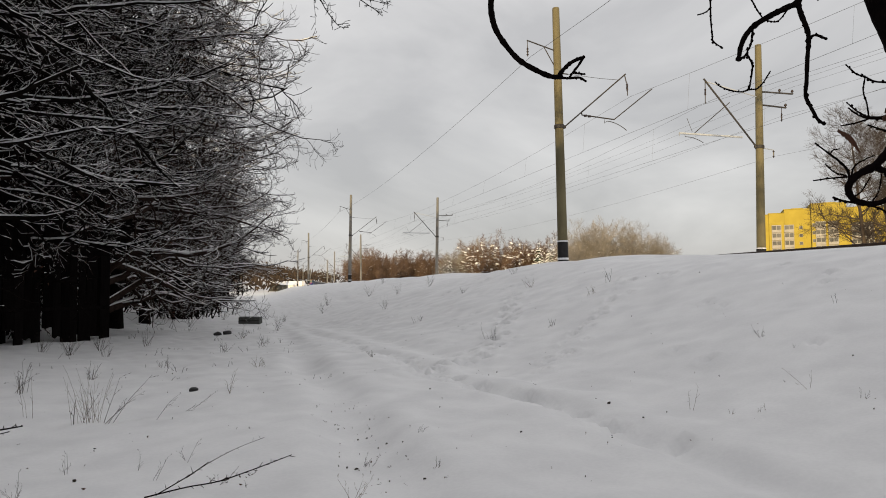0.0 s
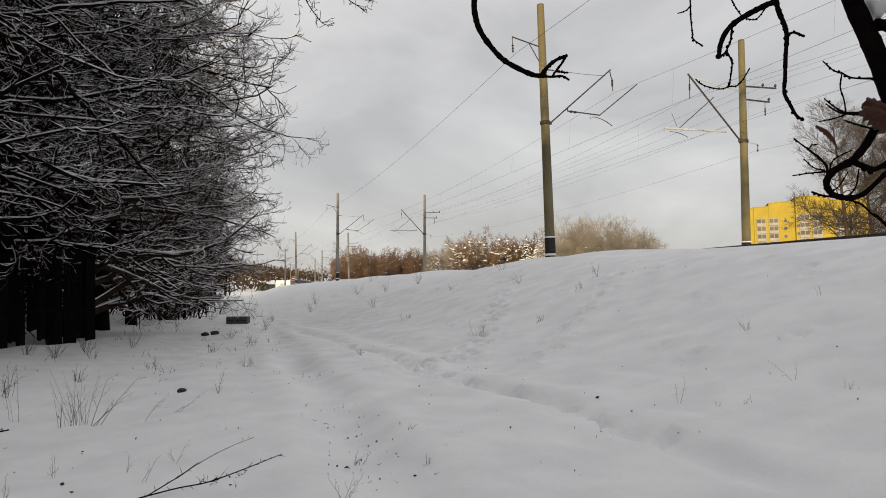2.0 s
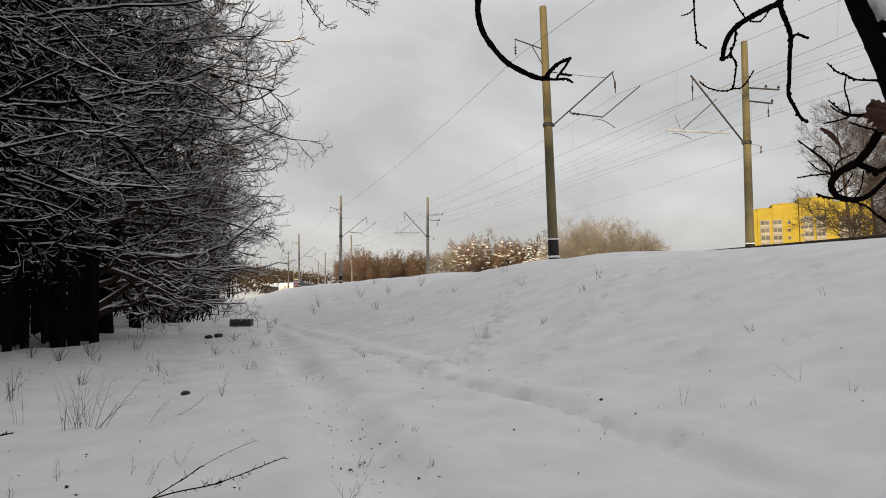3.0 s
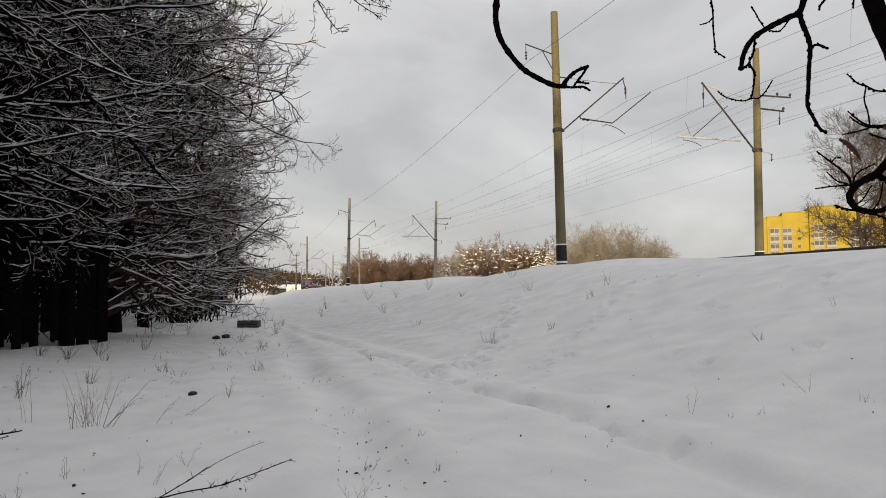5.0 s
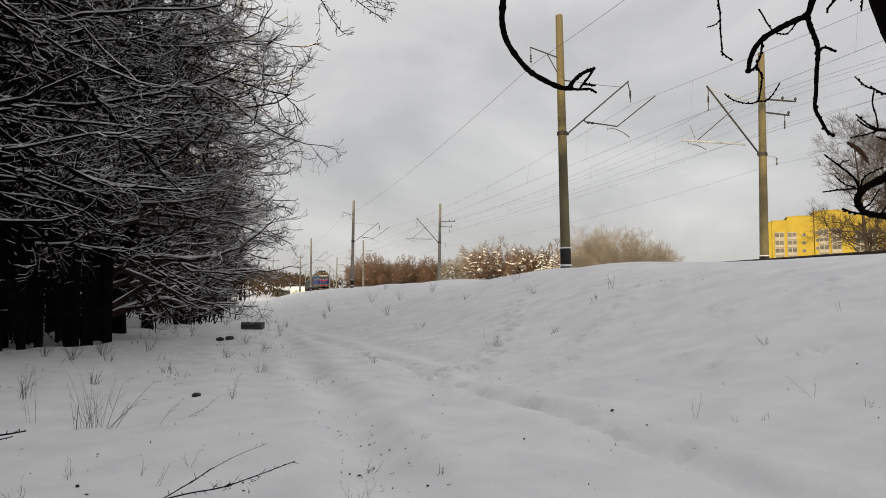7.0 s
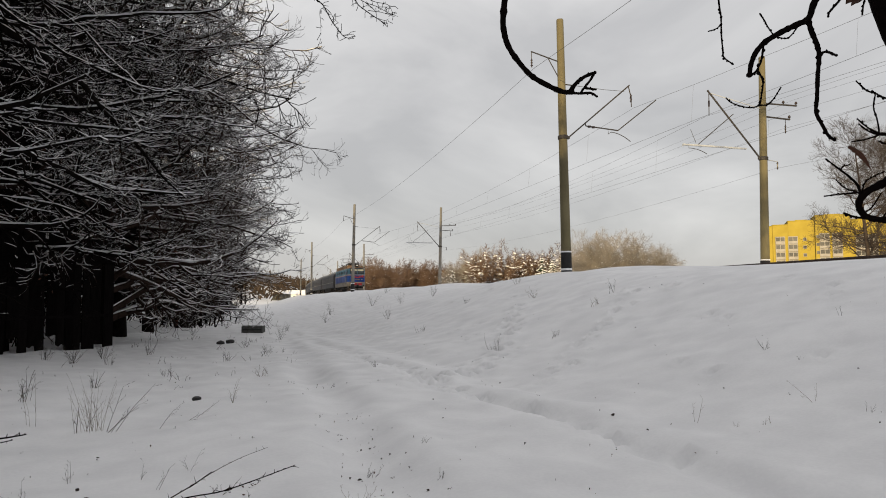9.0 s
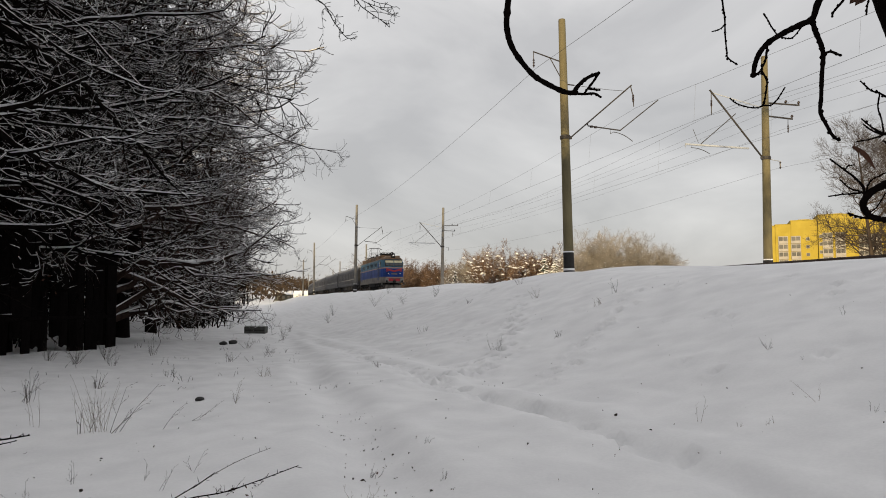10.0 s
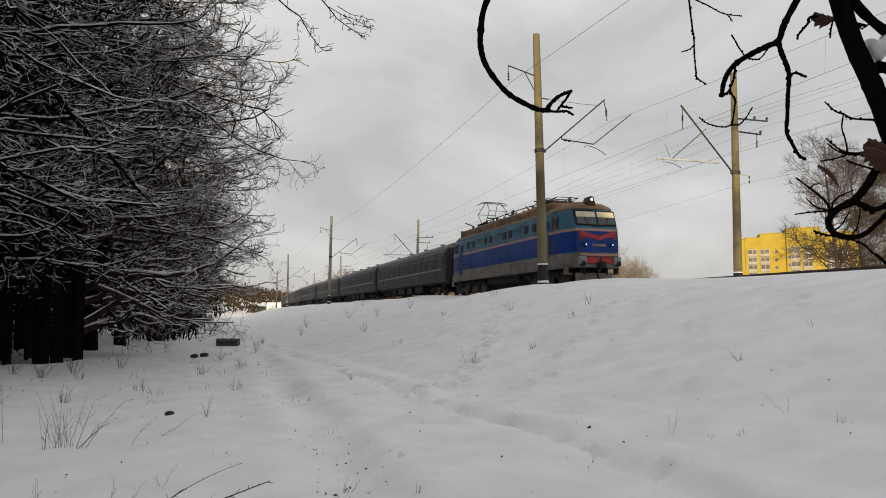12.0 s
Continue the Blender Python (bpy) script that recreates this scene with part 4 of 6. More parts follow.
def make_tree(seed, height, r0, limbs, reach, start_z, detail, droop, lift, min_r, snow_h, twig_snow=True, lean=(0, 0), fall=0.55, sub=1.0, fine=False, keeps=(0.85, 0.72, 0.55), aim=None):
    """Returns trunk, crown and snow meshes of a bare broadleaf tree."""
    r = np.random.default_rng(seed)
    K = 12
    trunk = bend(np.zeros((1, 3)) - [0, 0, 0.3], np.array([[lean[0], lean[1], 1.0]]), np.array([height + 0.3]), K, 0.0, 0.1, 0.035, r)
    RT = (r0 * np.linspace(1.1, 0.22, K) + r0 * 0.35 * np.exp(-np.arange(K) * 1.2))[None]
    lo = start_z / height
    L1, R1 = children(trunk, RT, limbs, lo, 0.99, 1.15, reach, 9, lambda z: droop * np.clip((z - 1.5) / 4.0, 0.15, 1.0) if droop > 0 else droop, lift, 0.16 if fine else 0.15, r, 0.5, 0.35, fall, 0.1)
    if aim:      # limbs that sweep out to one side
        z = np.linspace(start_z, aim[2], limbs) + r.normal(0, 0.3, limbs)
        az, el = r.normal(aim[0], aim[1], limbs), r.uniform(*aim[3], limbs)
        D = np.stack([np.cos(az) * np.cos(el), np.sin(az) * np.cos(el), np.sin(el)], -1)
        L1 = bend(np.stack([0 * z, 0 * z, z], -1), D, reach * r.uniform(0.7, 1.06, limbs), 12, droop, lift, 0.16, r)
        R1 = np.linspace(1, 0.16, 12)[None] * r.uniform(0.045, 0.10, (limbs, 1))
        high = L1[:, :, 2].min(1) > start_z * 0.42
        L1, R1 = L1[high], R1[high]
    R1 = np.maximum(R1, min_r * 1.6)
    L2, R2 = children(L1, R1, detail[0], 0.18, 0.98, 0.5 if aim else 0.75, reach * 0.42 * sub, 6, droop * 0.7, lift, 0.29 if fine else 0.22, r, 0.55, 0.5)
    R2 = np.maximum(R2, min_r * 1.2)
    L3, R3 = children(L2, R2, detail[1], 0.2, 0.98, 0.72, reach * 0.19 * sub, 5 if fine else 4, droop * 0.5, lift, 0.34 if fine else 0.2, r, 0.6, 0.6)
    R3 = np.maximum(R3 * 0.8, min_r * 0.8)
    crown = [tube_arrays(L1, R1, 5), tube_arrays(L2, R2, 4), tube_arrays(L3, R3, 3)]
    tips = L3
    if detail[2]:
        L4, R4 = children(L3, R3, detail[2], 0.3, 0.98, 0.7, reach * 0.085 * sub, 2, 0.1, lift, 0.15, r, 0.7, 0.8)
        R4 = np.maximum(R4 * 0.7, min_r * 0.6)
        crown.append(tube_arrays(L4, R4, 3))
        tips = L4
    snow = []
    for P, R, kp in zip((L1, L2, L3), (R1, R2, R3), keeps):
        if P is L3:
            if not twig_snow:
                continue
            P, R = P[:, ::2 if fine else 3], R[:, ::2 if fine else 3]
        Q, th = snow_on(P, R, snow_h, r, kp)
        snow.append(tube_arrays(Q, th, 3, 0.8))
    return (array_mesh("trunk", [tube_arrays(trunk, RT, 12)]), array_mesh("crown", crown), array_mesh("snow", snow), tips)


def make_bush(seed, height, width, stems_, twigs_, rad, snow_h, clumps=0, ends=8):
    """A dome of many thin rods rising from one stool, with fine twigs."""
    r = np.random.default_rng(seed)
    th = r.uniform(0, 6.283, stems_)
    out = np.sqrt(r.random(stems_))
    D = np.stack([np.cos(th) * out * width / height * 1.25, np.sin(th) * out * width / height * 1.25, np.ones(stems_)], -1)
    S = np.stack([np.cos(th) * out * 0.25 * width, np.sin(th) * out * 0.25 * width, np.full(stems_, -0.2)], -1)
    P = bend(S, D, height * (1.0 - 0.30 * out ** 2) * r.uniform(0.72, 1.0, stems_), 7, 0.0, 0.1, 0.12, r)
    R = rad * 1.7 * np.linspace(1, 0.3, 7)[None] * r.uniform(0.8, 1.3, (stems_, 1))
    C, RC = children(P, R, twigs_, 0.12, 0.99, 0.75, height * 0.23, 5, 0.0, 0.25, 0.14, r, 0.5, 0.8)
    RC = np.maximum(RC, rad)
    E, RE = children(C, RC, ends, 0.12, 0.97, 0.9, height * 0.10, 2, 0.0, 0.1, 0.16, r, 0.8, 0.9)
    RE = np.maximum(RE * 0.6, rad * 0.62)
    Q, tk = snow_on(C[::3], RC[::3] * 1.3, snow_h, r, 0.5)
    snow = [tube_arrays(Q, tk, 3)]
    if clumps:      # cushions of snow caught in the twigs
        j, k = r.integers(0, len(C), clumps), r.integers(1, 4, clumps)
        B = C[j, k]
        W = np.linspace(-0.5, 0.5, 4)[None, :, None] * (r.normal(0, 1, (clumps, 1, 3)) * np.array([1, 1, 0.35])) * 0.42
        snow.append(tube_arrays(B[:, None] + W + np.array([0, 0, 0.08]), np.array([0.04, 1, 0.9, 0.05])[None] * (0.03 + 0.16 * r.random((clumps, 1)) ** 2), 5, 0.8))
    return (array_mesh("trunk", [tube_arrays(P, R, 4)]), array_mesh("crown", [tube_arrays(C, RC, 3), tube_arrays(E, RE, 3)]), array_mesh("snow", snow))


def leaf_mesh(tips, n, size, r):
    i = (r.choice(r.integers(0, len(tips), 22), n) + r.integers(0, 60, n)) % len(tips)
    C = tips[i, -1] + r.normal(0, 0.03, (n, 3))
    a = r.normal(0, 1, (n, 3))
    b = r.normal(0, 1, (n, 3))
    a /= np.linalg.norm(a, axis=1, keepdims=True)
    b -= (a * b).sum(1, keepdims=True) * a
    b /= np.linalg.norm(b, axis=1, keepdims=True)
    c = np.cross(a, b)
    s = size * r.uniform(0.6, 1.3, (n, 1))
    # six points: a curled leaf of two folded halves
    V = np.stack([C - a * s, C - a * s * 0.2 + b * s * 0.5 + c * s * 0.3, C + a * s * 0.1 - c * s * 0.1, C - a * s * 0.2 - b * s * 0.5 + c * s * 0.3,
                  C + a * s * 0.5 + b * s * 0.35 + c * s * 0.35, C + a * s, C + a * s * 0.5 - b * s * 0.35 + c * s * 0.35], 1)
    base = (np.arange(n) * 7)[:, None, None]
    quads = np.array([[0, 1, 4, 2], [0, 2, 6, 3], [2, 4, 5, 6]])[None] + base
    return array_mesh("leaves", [(V.reshape(-1, 3), quads.reshape(-1, 4))])


def plant_tree(meshes, bark, m, label, category, group, leaves=None):
    t = new("tree")
    t.matrix_basis = m
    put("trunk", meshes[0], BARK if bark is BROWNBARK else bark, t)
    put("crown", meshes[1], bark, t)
    tagged(put("snow", meshes[2], CAP, t, "thin snow lying on the branches"), kind="stuff")
    if leaves is not None:
        tagged(put("foliage", leaves, LEAF, t, "few withered brown leaves"), kind="stuff")
    return tagged(t, label, category, group)


def build_forest():
    r = np.random.default_rng(21)
    big = [make_tree(100 + k, 16.5, 0.24, 40, 5.9, 2.8, (13, 6, 2), 2.1, 1.2, 0.0065, 0.019, fall=-0.45, sub=0.9, fine=True, keeps=(0.95, 0.85, 0.7)) for k in range(3)]
    big.append(make_tree(103, 17.0, 0.23, 50, 6.0, 1.1, (13, 6, 2), 2.0, 1.1, 0.0065, 0.030, fall=-0.4, sub=0.9, fine=True, keeps=(0.95, 0.85, 0.7)))
    lv = [leaf_mesh(b[3], 560, 0.06, r) for b in big]
    mid = [make_tree(200 + k, 17.0, 0.21, 32, 5.6, 2.2, (9, 4, 0), 1.5, 0.9, 0.015, 0.016, False, fall=-0.2, sub=0.95, keeps=(0.15, 0.10, 0)) for k in range(3)]
    rimed = [make_tree(220 + k, 17.0, 0.21, 32, 5.6, 1.8, (9, 5, 0), 1.5, 0.9, 0.015, 0.026, k == 0, fall=-0.2, sub=0.95, keeps=(0.9, 0.85, 0.6)) for k in range(2)]
    low = [make_tree(300 + k, 14.0, 0.19, 16, 4.8, 1.2, (7, 3, 0), 0.8, 0.5, 0.030, 0.022, False, fall=0.3, keeps=(0.12, 0.06, 0)) for k in range(2)]
    text = "bare dark broadleaf tree with snow lying along drooping branches"
    front = [(-4.8, 26.5, 1.0), (-9.0, 20.8, 1.05), (-4.4, 36.0, 0.9)]
    for k, (x, y, s) in enumerate(front):
        m = pose(x, y, gz(x, y) - 0.1, 0, 0, 40 + 97 * k) @ Matrix.Scale(s, 4)
        v = (3, 2, 3)[k]
        plant_tree(big[v], BROWNBARK, m, text, "tree", "trees of the wood", lv[v])
    # long limbs that sweep down out of the edge of the wood, and low arched ones before the fence
    for seed, x, y, limbs, reach, lo, detail, droop, lift, aim in (
            (131, -7.0, 12.8, 11, 6.6, 8.4, (9, 6, 2), 0.0, 1.0, (0.30, 0.24, 12.2, (-1.0, -0.6))),
            (136, -7.3, 18.6, 9, 4.8, 3.0, (6, 4, 2), 0.95, 0.45, (0.05, 0.22, 4.8, (0.0, 0.4)))):
        ms = make_tree(seed, 14.0, 0.22, limbs, reach, lo, detail, droop, lift, 0.007, 0.024, sub=0.62, fine=True, keeps=(0.97, 0.9, 0.55), aim=aim)
        plant_tree(ms, BARK, pose(x, y, gz(x, y) - 0.1), "bare dark tree with long sweeping snow-laden limbs", "tree", "trees of the wood")
    sweep = make_tree(134, 16.0, 0.24, 26, 6.7, 4.6, (12, 6, 2), 0.15, 0.95, 0.006, 0.024, sub=0.6, fine=True, keeps=(0.97, 0.9, 0.6), aim=(0.12, 0.42, 12.0, (-0.75, 0.0)))
    for x, y, s in ((-6.7, 22.2, 1.15), (-4.8, 30.0, 1.1)):
        ms = make_tree(int(140 + y), 15.0, 0.24, 30, 6.4, 2.6, (12, 7, 3), 0.25, 1.0, 0.0065, 0.020, sub=0.66, fine=True, keeps=(0.97, 0.9, 0.85), aim=(-0.15, 0.50, 11.5, (-0.6, 0.15)))
        plant_tree(ms, BROWNBARK if y > 25 else BARK, pose(x, y, gz(x, y) - 0.1) @ Matrix.Scale(s, 4), "bare dark tree with a dense fan of drooping snowy twigs", "tree", "trees of the wood", leaf_mesh(ms[3], 300, 0.04, r))
    text = "bare dark tree with snowy branches, in the wood or added out of view for shade"
    for k in range(26):
        if k < 8:
            y = 41 + k * 6.5 + r.uniform(-1.5, 1.5)
            x = -3.4 + r.uniform(-1.5, 0.6)
        else:
            y = 21 + (k - 8) * 2.0 + r.uniform(-1.5, 1.5)
            x = -6.5 - 0.10 * y + r.uniform(-4.0, 3.0)
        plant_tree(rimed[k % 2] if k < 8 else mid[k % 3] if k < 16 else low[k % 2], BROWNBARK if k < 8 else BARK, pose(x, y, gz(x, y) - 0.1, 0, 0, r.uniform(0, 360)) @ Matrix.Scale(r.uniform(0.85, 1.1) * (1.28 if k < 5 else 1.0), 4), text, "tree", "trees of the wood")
    for k in range(34):
        if k < 20:
            y = 88 + k * 9.0 + r.uniform(-3, 3)
            x = line(y, -3.5)[0] + r.uniform(-7, 0.5)
        else:
            y = 26 + (k - 20) * 5.0 + r.uniform(-2, 2)
            x = -15 + r.uniform(-5, 4)
        plant_tree(low[k % 2], BARK, pose(x, y, gz(x, y) - 0.1, 0, 0, r.uniform(0, 360)) @ Matrix.Scale(r.uniform(0.85, 1.15), 4), text, "tree", "trees of the wood")
    # unseen trees added right of and behind the viewer to darken the near snow
    for k, (x, y) in enumerate(((9.0, -3.5), (12.5, -1.5), (10.5, -8.0), (4.5, -7.5), (-5.5, -5.5))):
        plant_tree(low[k % 2], BARK, pose(x, y, gz(x, y) - 0.1, 0, 0, 70 * k) @ Matrix.Scale(1.2, 4), text, "tree", "trees of the wood")
    # more unseen trees, left and behind, that keep skylight off the snow
    for k, (x, y) in enumerate(((-9.5, 9.0), (-11.5, 4.5), (-10.5, 0.0), (-13.0, 11.5), (-12.0, -5.0), (-6.0, -9.0), (2.0, -12.0), (9.0, -13.0))):
        plant_tree(low[k % 2], BARK, pose(x, y, gz(x, y) - 0.1, 0, 0, 50 * k) @ Matrix.Scale(1.15, 4), text, "tree", "trees of the wood")
    for k in range(64):      # the depth of the wood, which shades the line
        x, y = r.uniform(-27, -8), 36 + 2.4 * k + r.uniform(-4, 4)
        plant_tree(low[k % 2], BARK, pose(x, y, gz(x, y) - 0.1, 0, 0, r.uniform(0, 360)) @ Matrix.Scale(r.uniform(1.15, 1.4), 4), text, "tree", "trees of the wood")
    for k in range(8):
        x, y = -6.5 - 1.1 * k + r.uniform(-1, 1), 27 + 1.8 * k + r.uniform(-2, 2)
        plant_tree(mid[1 + k % 2], BARK, pose(x, y, gz(x, y) - 0.1, 0, 0, r.uniform(0, 360)) @ Matrix.Scale(1.3, 4), text, "tree", "trees of the wood")
    # long twigs that reach out of the crown
    reach = (
        (0.014, [(0.54, 13.92, 8.27), (1.04, 13.82, 7.76), (1.32, 13.76, 7.55), (1.4, 13.74, 7.46), (1.54, 13.72, 7.2), (1.66, 13.7, 7.03), (1.77, 13.68, 6.89), (1.86, 13.66, 6.84), (1.99, 13.62, 6.83)]),
        (0.007, [(1.4, 13.74, 7.46), (1.32, 13.77, 7.37), (1.34, 13.78, 7.14), (1.35, 13.8, 6.89)]),
        (0.007, [(1.4, 13.74, 7.46), (1.52, 13.72, 7.35), (1.59, 13.71, 7.23), (1.7, 13.68, 7.12)]),
        (0.006, [(1.66, 13.7, 7.03), (1.66, 13.71, 6.94), (1.65, 13.72, 6.87)]),
        (0.006, [(1.77, 13.68, 6.89), (1.88, 13.65, 6.89)]),
        (0.014, [(1.19, 13.73, 8.44), (1.75, 13.61, 7.88), (2.0, 13.57, 7.59), (2.08, 13.55, 7.48), (2.31, 13.5, 7.31), (2.53, 13.45, 7.16), (2.62, 13.43, 7.07)]),
        (0.008, [(1.92, 13.58, 7.71), (2.19, 13.51, 7.55), (2.43, 13.45, 7.46), (2.63, 13.41, 7.35), (2.83, 13.36, 7.27)]),
        (0.008, [(2.08, 13.53, 7.73), (2.36, 13.47, 7.57), (2.63, 13.39, 7.5), (2.74, 13.38, 7.31)]),
        (0.007, [(2.25, 13.51, 7.39), (2.52, 13.44, 7.35), (2.77, 13.37, 7.26)]),
        (0.007, [(2.19, 13.51, 7.55), (2.39, 13.47, 7.37), (2.42, 13.48, 7.16)]),
        (0.006, [(2.43, 13.45, 7.46), (2.63, 13.4, 7.46), (2.76, 13.36, 7.48)]),
        (0.006, [(2.44, 13.47, 7.23), (2.58, 13.43, 7.19), (2.66, 13.41, 7.23)]),
    )
    t = new("tree")
    x, y = -6.3, 15.8
    t.matrix_basis = pose(x, y, gz(x, y) - 0.1)
    put("trunk", sweep[0], BARK, t)
    put("crown", sweep[1], BARK, t)
    tagged(put("snow", sweep[2], CAP, t, "thin snow lying on the branches"), kind="stuff")
    back = t.matrix_basis.inverted()
    first = Vector(reach[0][1][0])
    other = Vector(reach[5][1][0])
    top = Vector((x, y, 8.6))
    for pts, rad in [([top, top.lerp(first, 0.5) + Vector((0, 0, 0.5)), first], 0.034), ([top.lerp(first, 0.5) + Vector((0, 0, 0.5)), first.lerp(other, 0.5) + Vector((0, 0, 0.3)), other], 0.022)] + [([Vector(p) for p in ps], rd) for rd, ps in reach]:
        P = curve_points([tuple(back @ p) for p in pts], 5)
        g = Geo().tube(P, np.linspace(rad, rad * 0.45, len(P)), 6)
        if rad < 0.02:      # short side shoots with buds
            for k in range(4, len(P) - 1, 2):
                tip = P[k] + r.normal(0, 0.09, 3) + np.array([0.03, 0, -0.02])
                g.tube([tuple(P[k]), tuple((P[k] + tip) / 2 + r.normal(0, 0.015, 3)), tuple(tip)], 0.0055, 5)
        part("branch", g, BARK, t, smooth=True)
    tagged(t, "bare dark tree with long twigs reaching over the field", "tree", "trees of the wood")
    # tangled undergrowth between the trunks
    n = 4200
    y = 24 + 120 * r.random(n) ** 1.5
    x = -6.0 - 0.02 * y - 22 * r.random(n)
    near_edge = r.random(n) < 0.35
    x = np.where(near_edge & (y > 42), -3.6 + r.normal(0, 1.0, n), x)
    h = r.uniform(0.8, 4.5, n) * np.where(near_edge, 0.55, 1.0)
    S = np.stack([x, y, ground_z(x, y) - 0.1], -1)
    D = np.stack([r.normal(0, 0.35, n), r.normal(0, 0.35, n), np.ones(n)], -1)
    P = bend(S, D, h, 5, 0.0, -0.5, 0.14, r)
    R = np.linspace(1, 0.3, 5)[None] * r.uniform(0.018, 0.06, n)[:, None]
    C, RC = children(P, R, 2, 0.35, 0.95, 0.7, 0.9, 3, 0.1, 0.2, 0.12, r, 0.7)
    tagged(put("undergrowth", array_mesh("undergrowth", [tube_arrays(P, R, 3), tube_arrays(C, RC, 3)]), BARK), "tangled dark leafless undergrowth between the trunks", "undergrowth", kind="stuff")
    Q, th = snow_on(C, RC * 1.2, 0.030, r, 0.9)
    tagged(put("undergrowth_snow", array_mesh("undergrowth_snow", [tube_arrays(Q, th, 3)]), CAP), "thin snow on the undergrowth", "snow", kind="stuff")


build_forest()


def build_fence():
    """A board fence at the wood's edge, raised and darkened to fill the shade."""
    r = random.Random(5)
    f = new("board_fence")
    a, b = Vector((-4.15, 24.9)), Vector((-8.6, 16.4))
    L = (b - a).length
    ux, uy = (b - a).x / L, (b - a).y / L
    turn = math.degrees(math.atan2(uy, ux))
    shapes = []
    for k in range(5):
        g = Geo()
        w = 0.26 + 0.05 * k
        top = 3.3 + 0.12 * k
        rag = [(-w / 2, 0.0), (-w / 6, 0.04 * (k % 3)), (w / 6, -0.03 * (k % 2)), (w / 2, 0.02)]
        ring0 = [(x, -0.016, z) for x, z in rag] + [(w / 2 - 0.01, -0.016, top), (0, -0.016, top + 0.05), (-w / 2 + 0.01, -0.016, top - 0.03)]
        ring1 = [(x, 0.016, z) for x, _, z in ring0]
        g.loft([ring0, ring1])
        shapes.append(g.mesh("board"))
    d = 0.2
    while d < L:
        x, y = a.x + ux * d, a.y + uy * d
        k = r.randrange(5)
        gap = 0.46 if 2.45 < d < 2.85 or 3.75 < d < 4.2 else r.choice((0.0, 0.0, 0.02, 0.0, 0.12, 0.0, 0.2))
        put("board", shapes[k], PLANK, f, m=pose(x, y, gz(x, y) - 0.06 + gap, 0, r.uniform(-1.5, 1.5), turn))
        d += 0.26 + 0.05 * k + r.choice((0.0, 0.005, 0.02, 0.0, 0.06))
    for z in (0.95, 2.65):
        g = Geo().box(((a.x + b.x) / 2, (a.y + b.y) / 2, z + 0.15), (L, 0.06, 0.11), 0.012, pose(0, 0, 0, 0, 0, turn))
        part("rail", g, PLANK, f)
    tagged(f, "near-black ragged board fence below snowy branches", "fence")


build_fence()


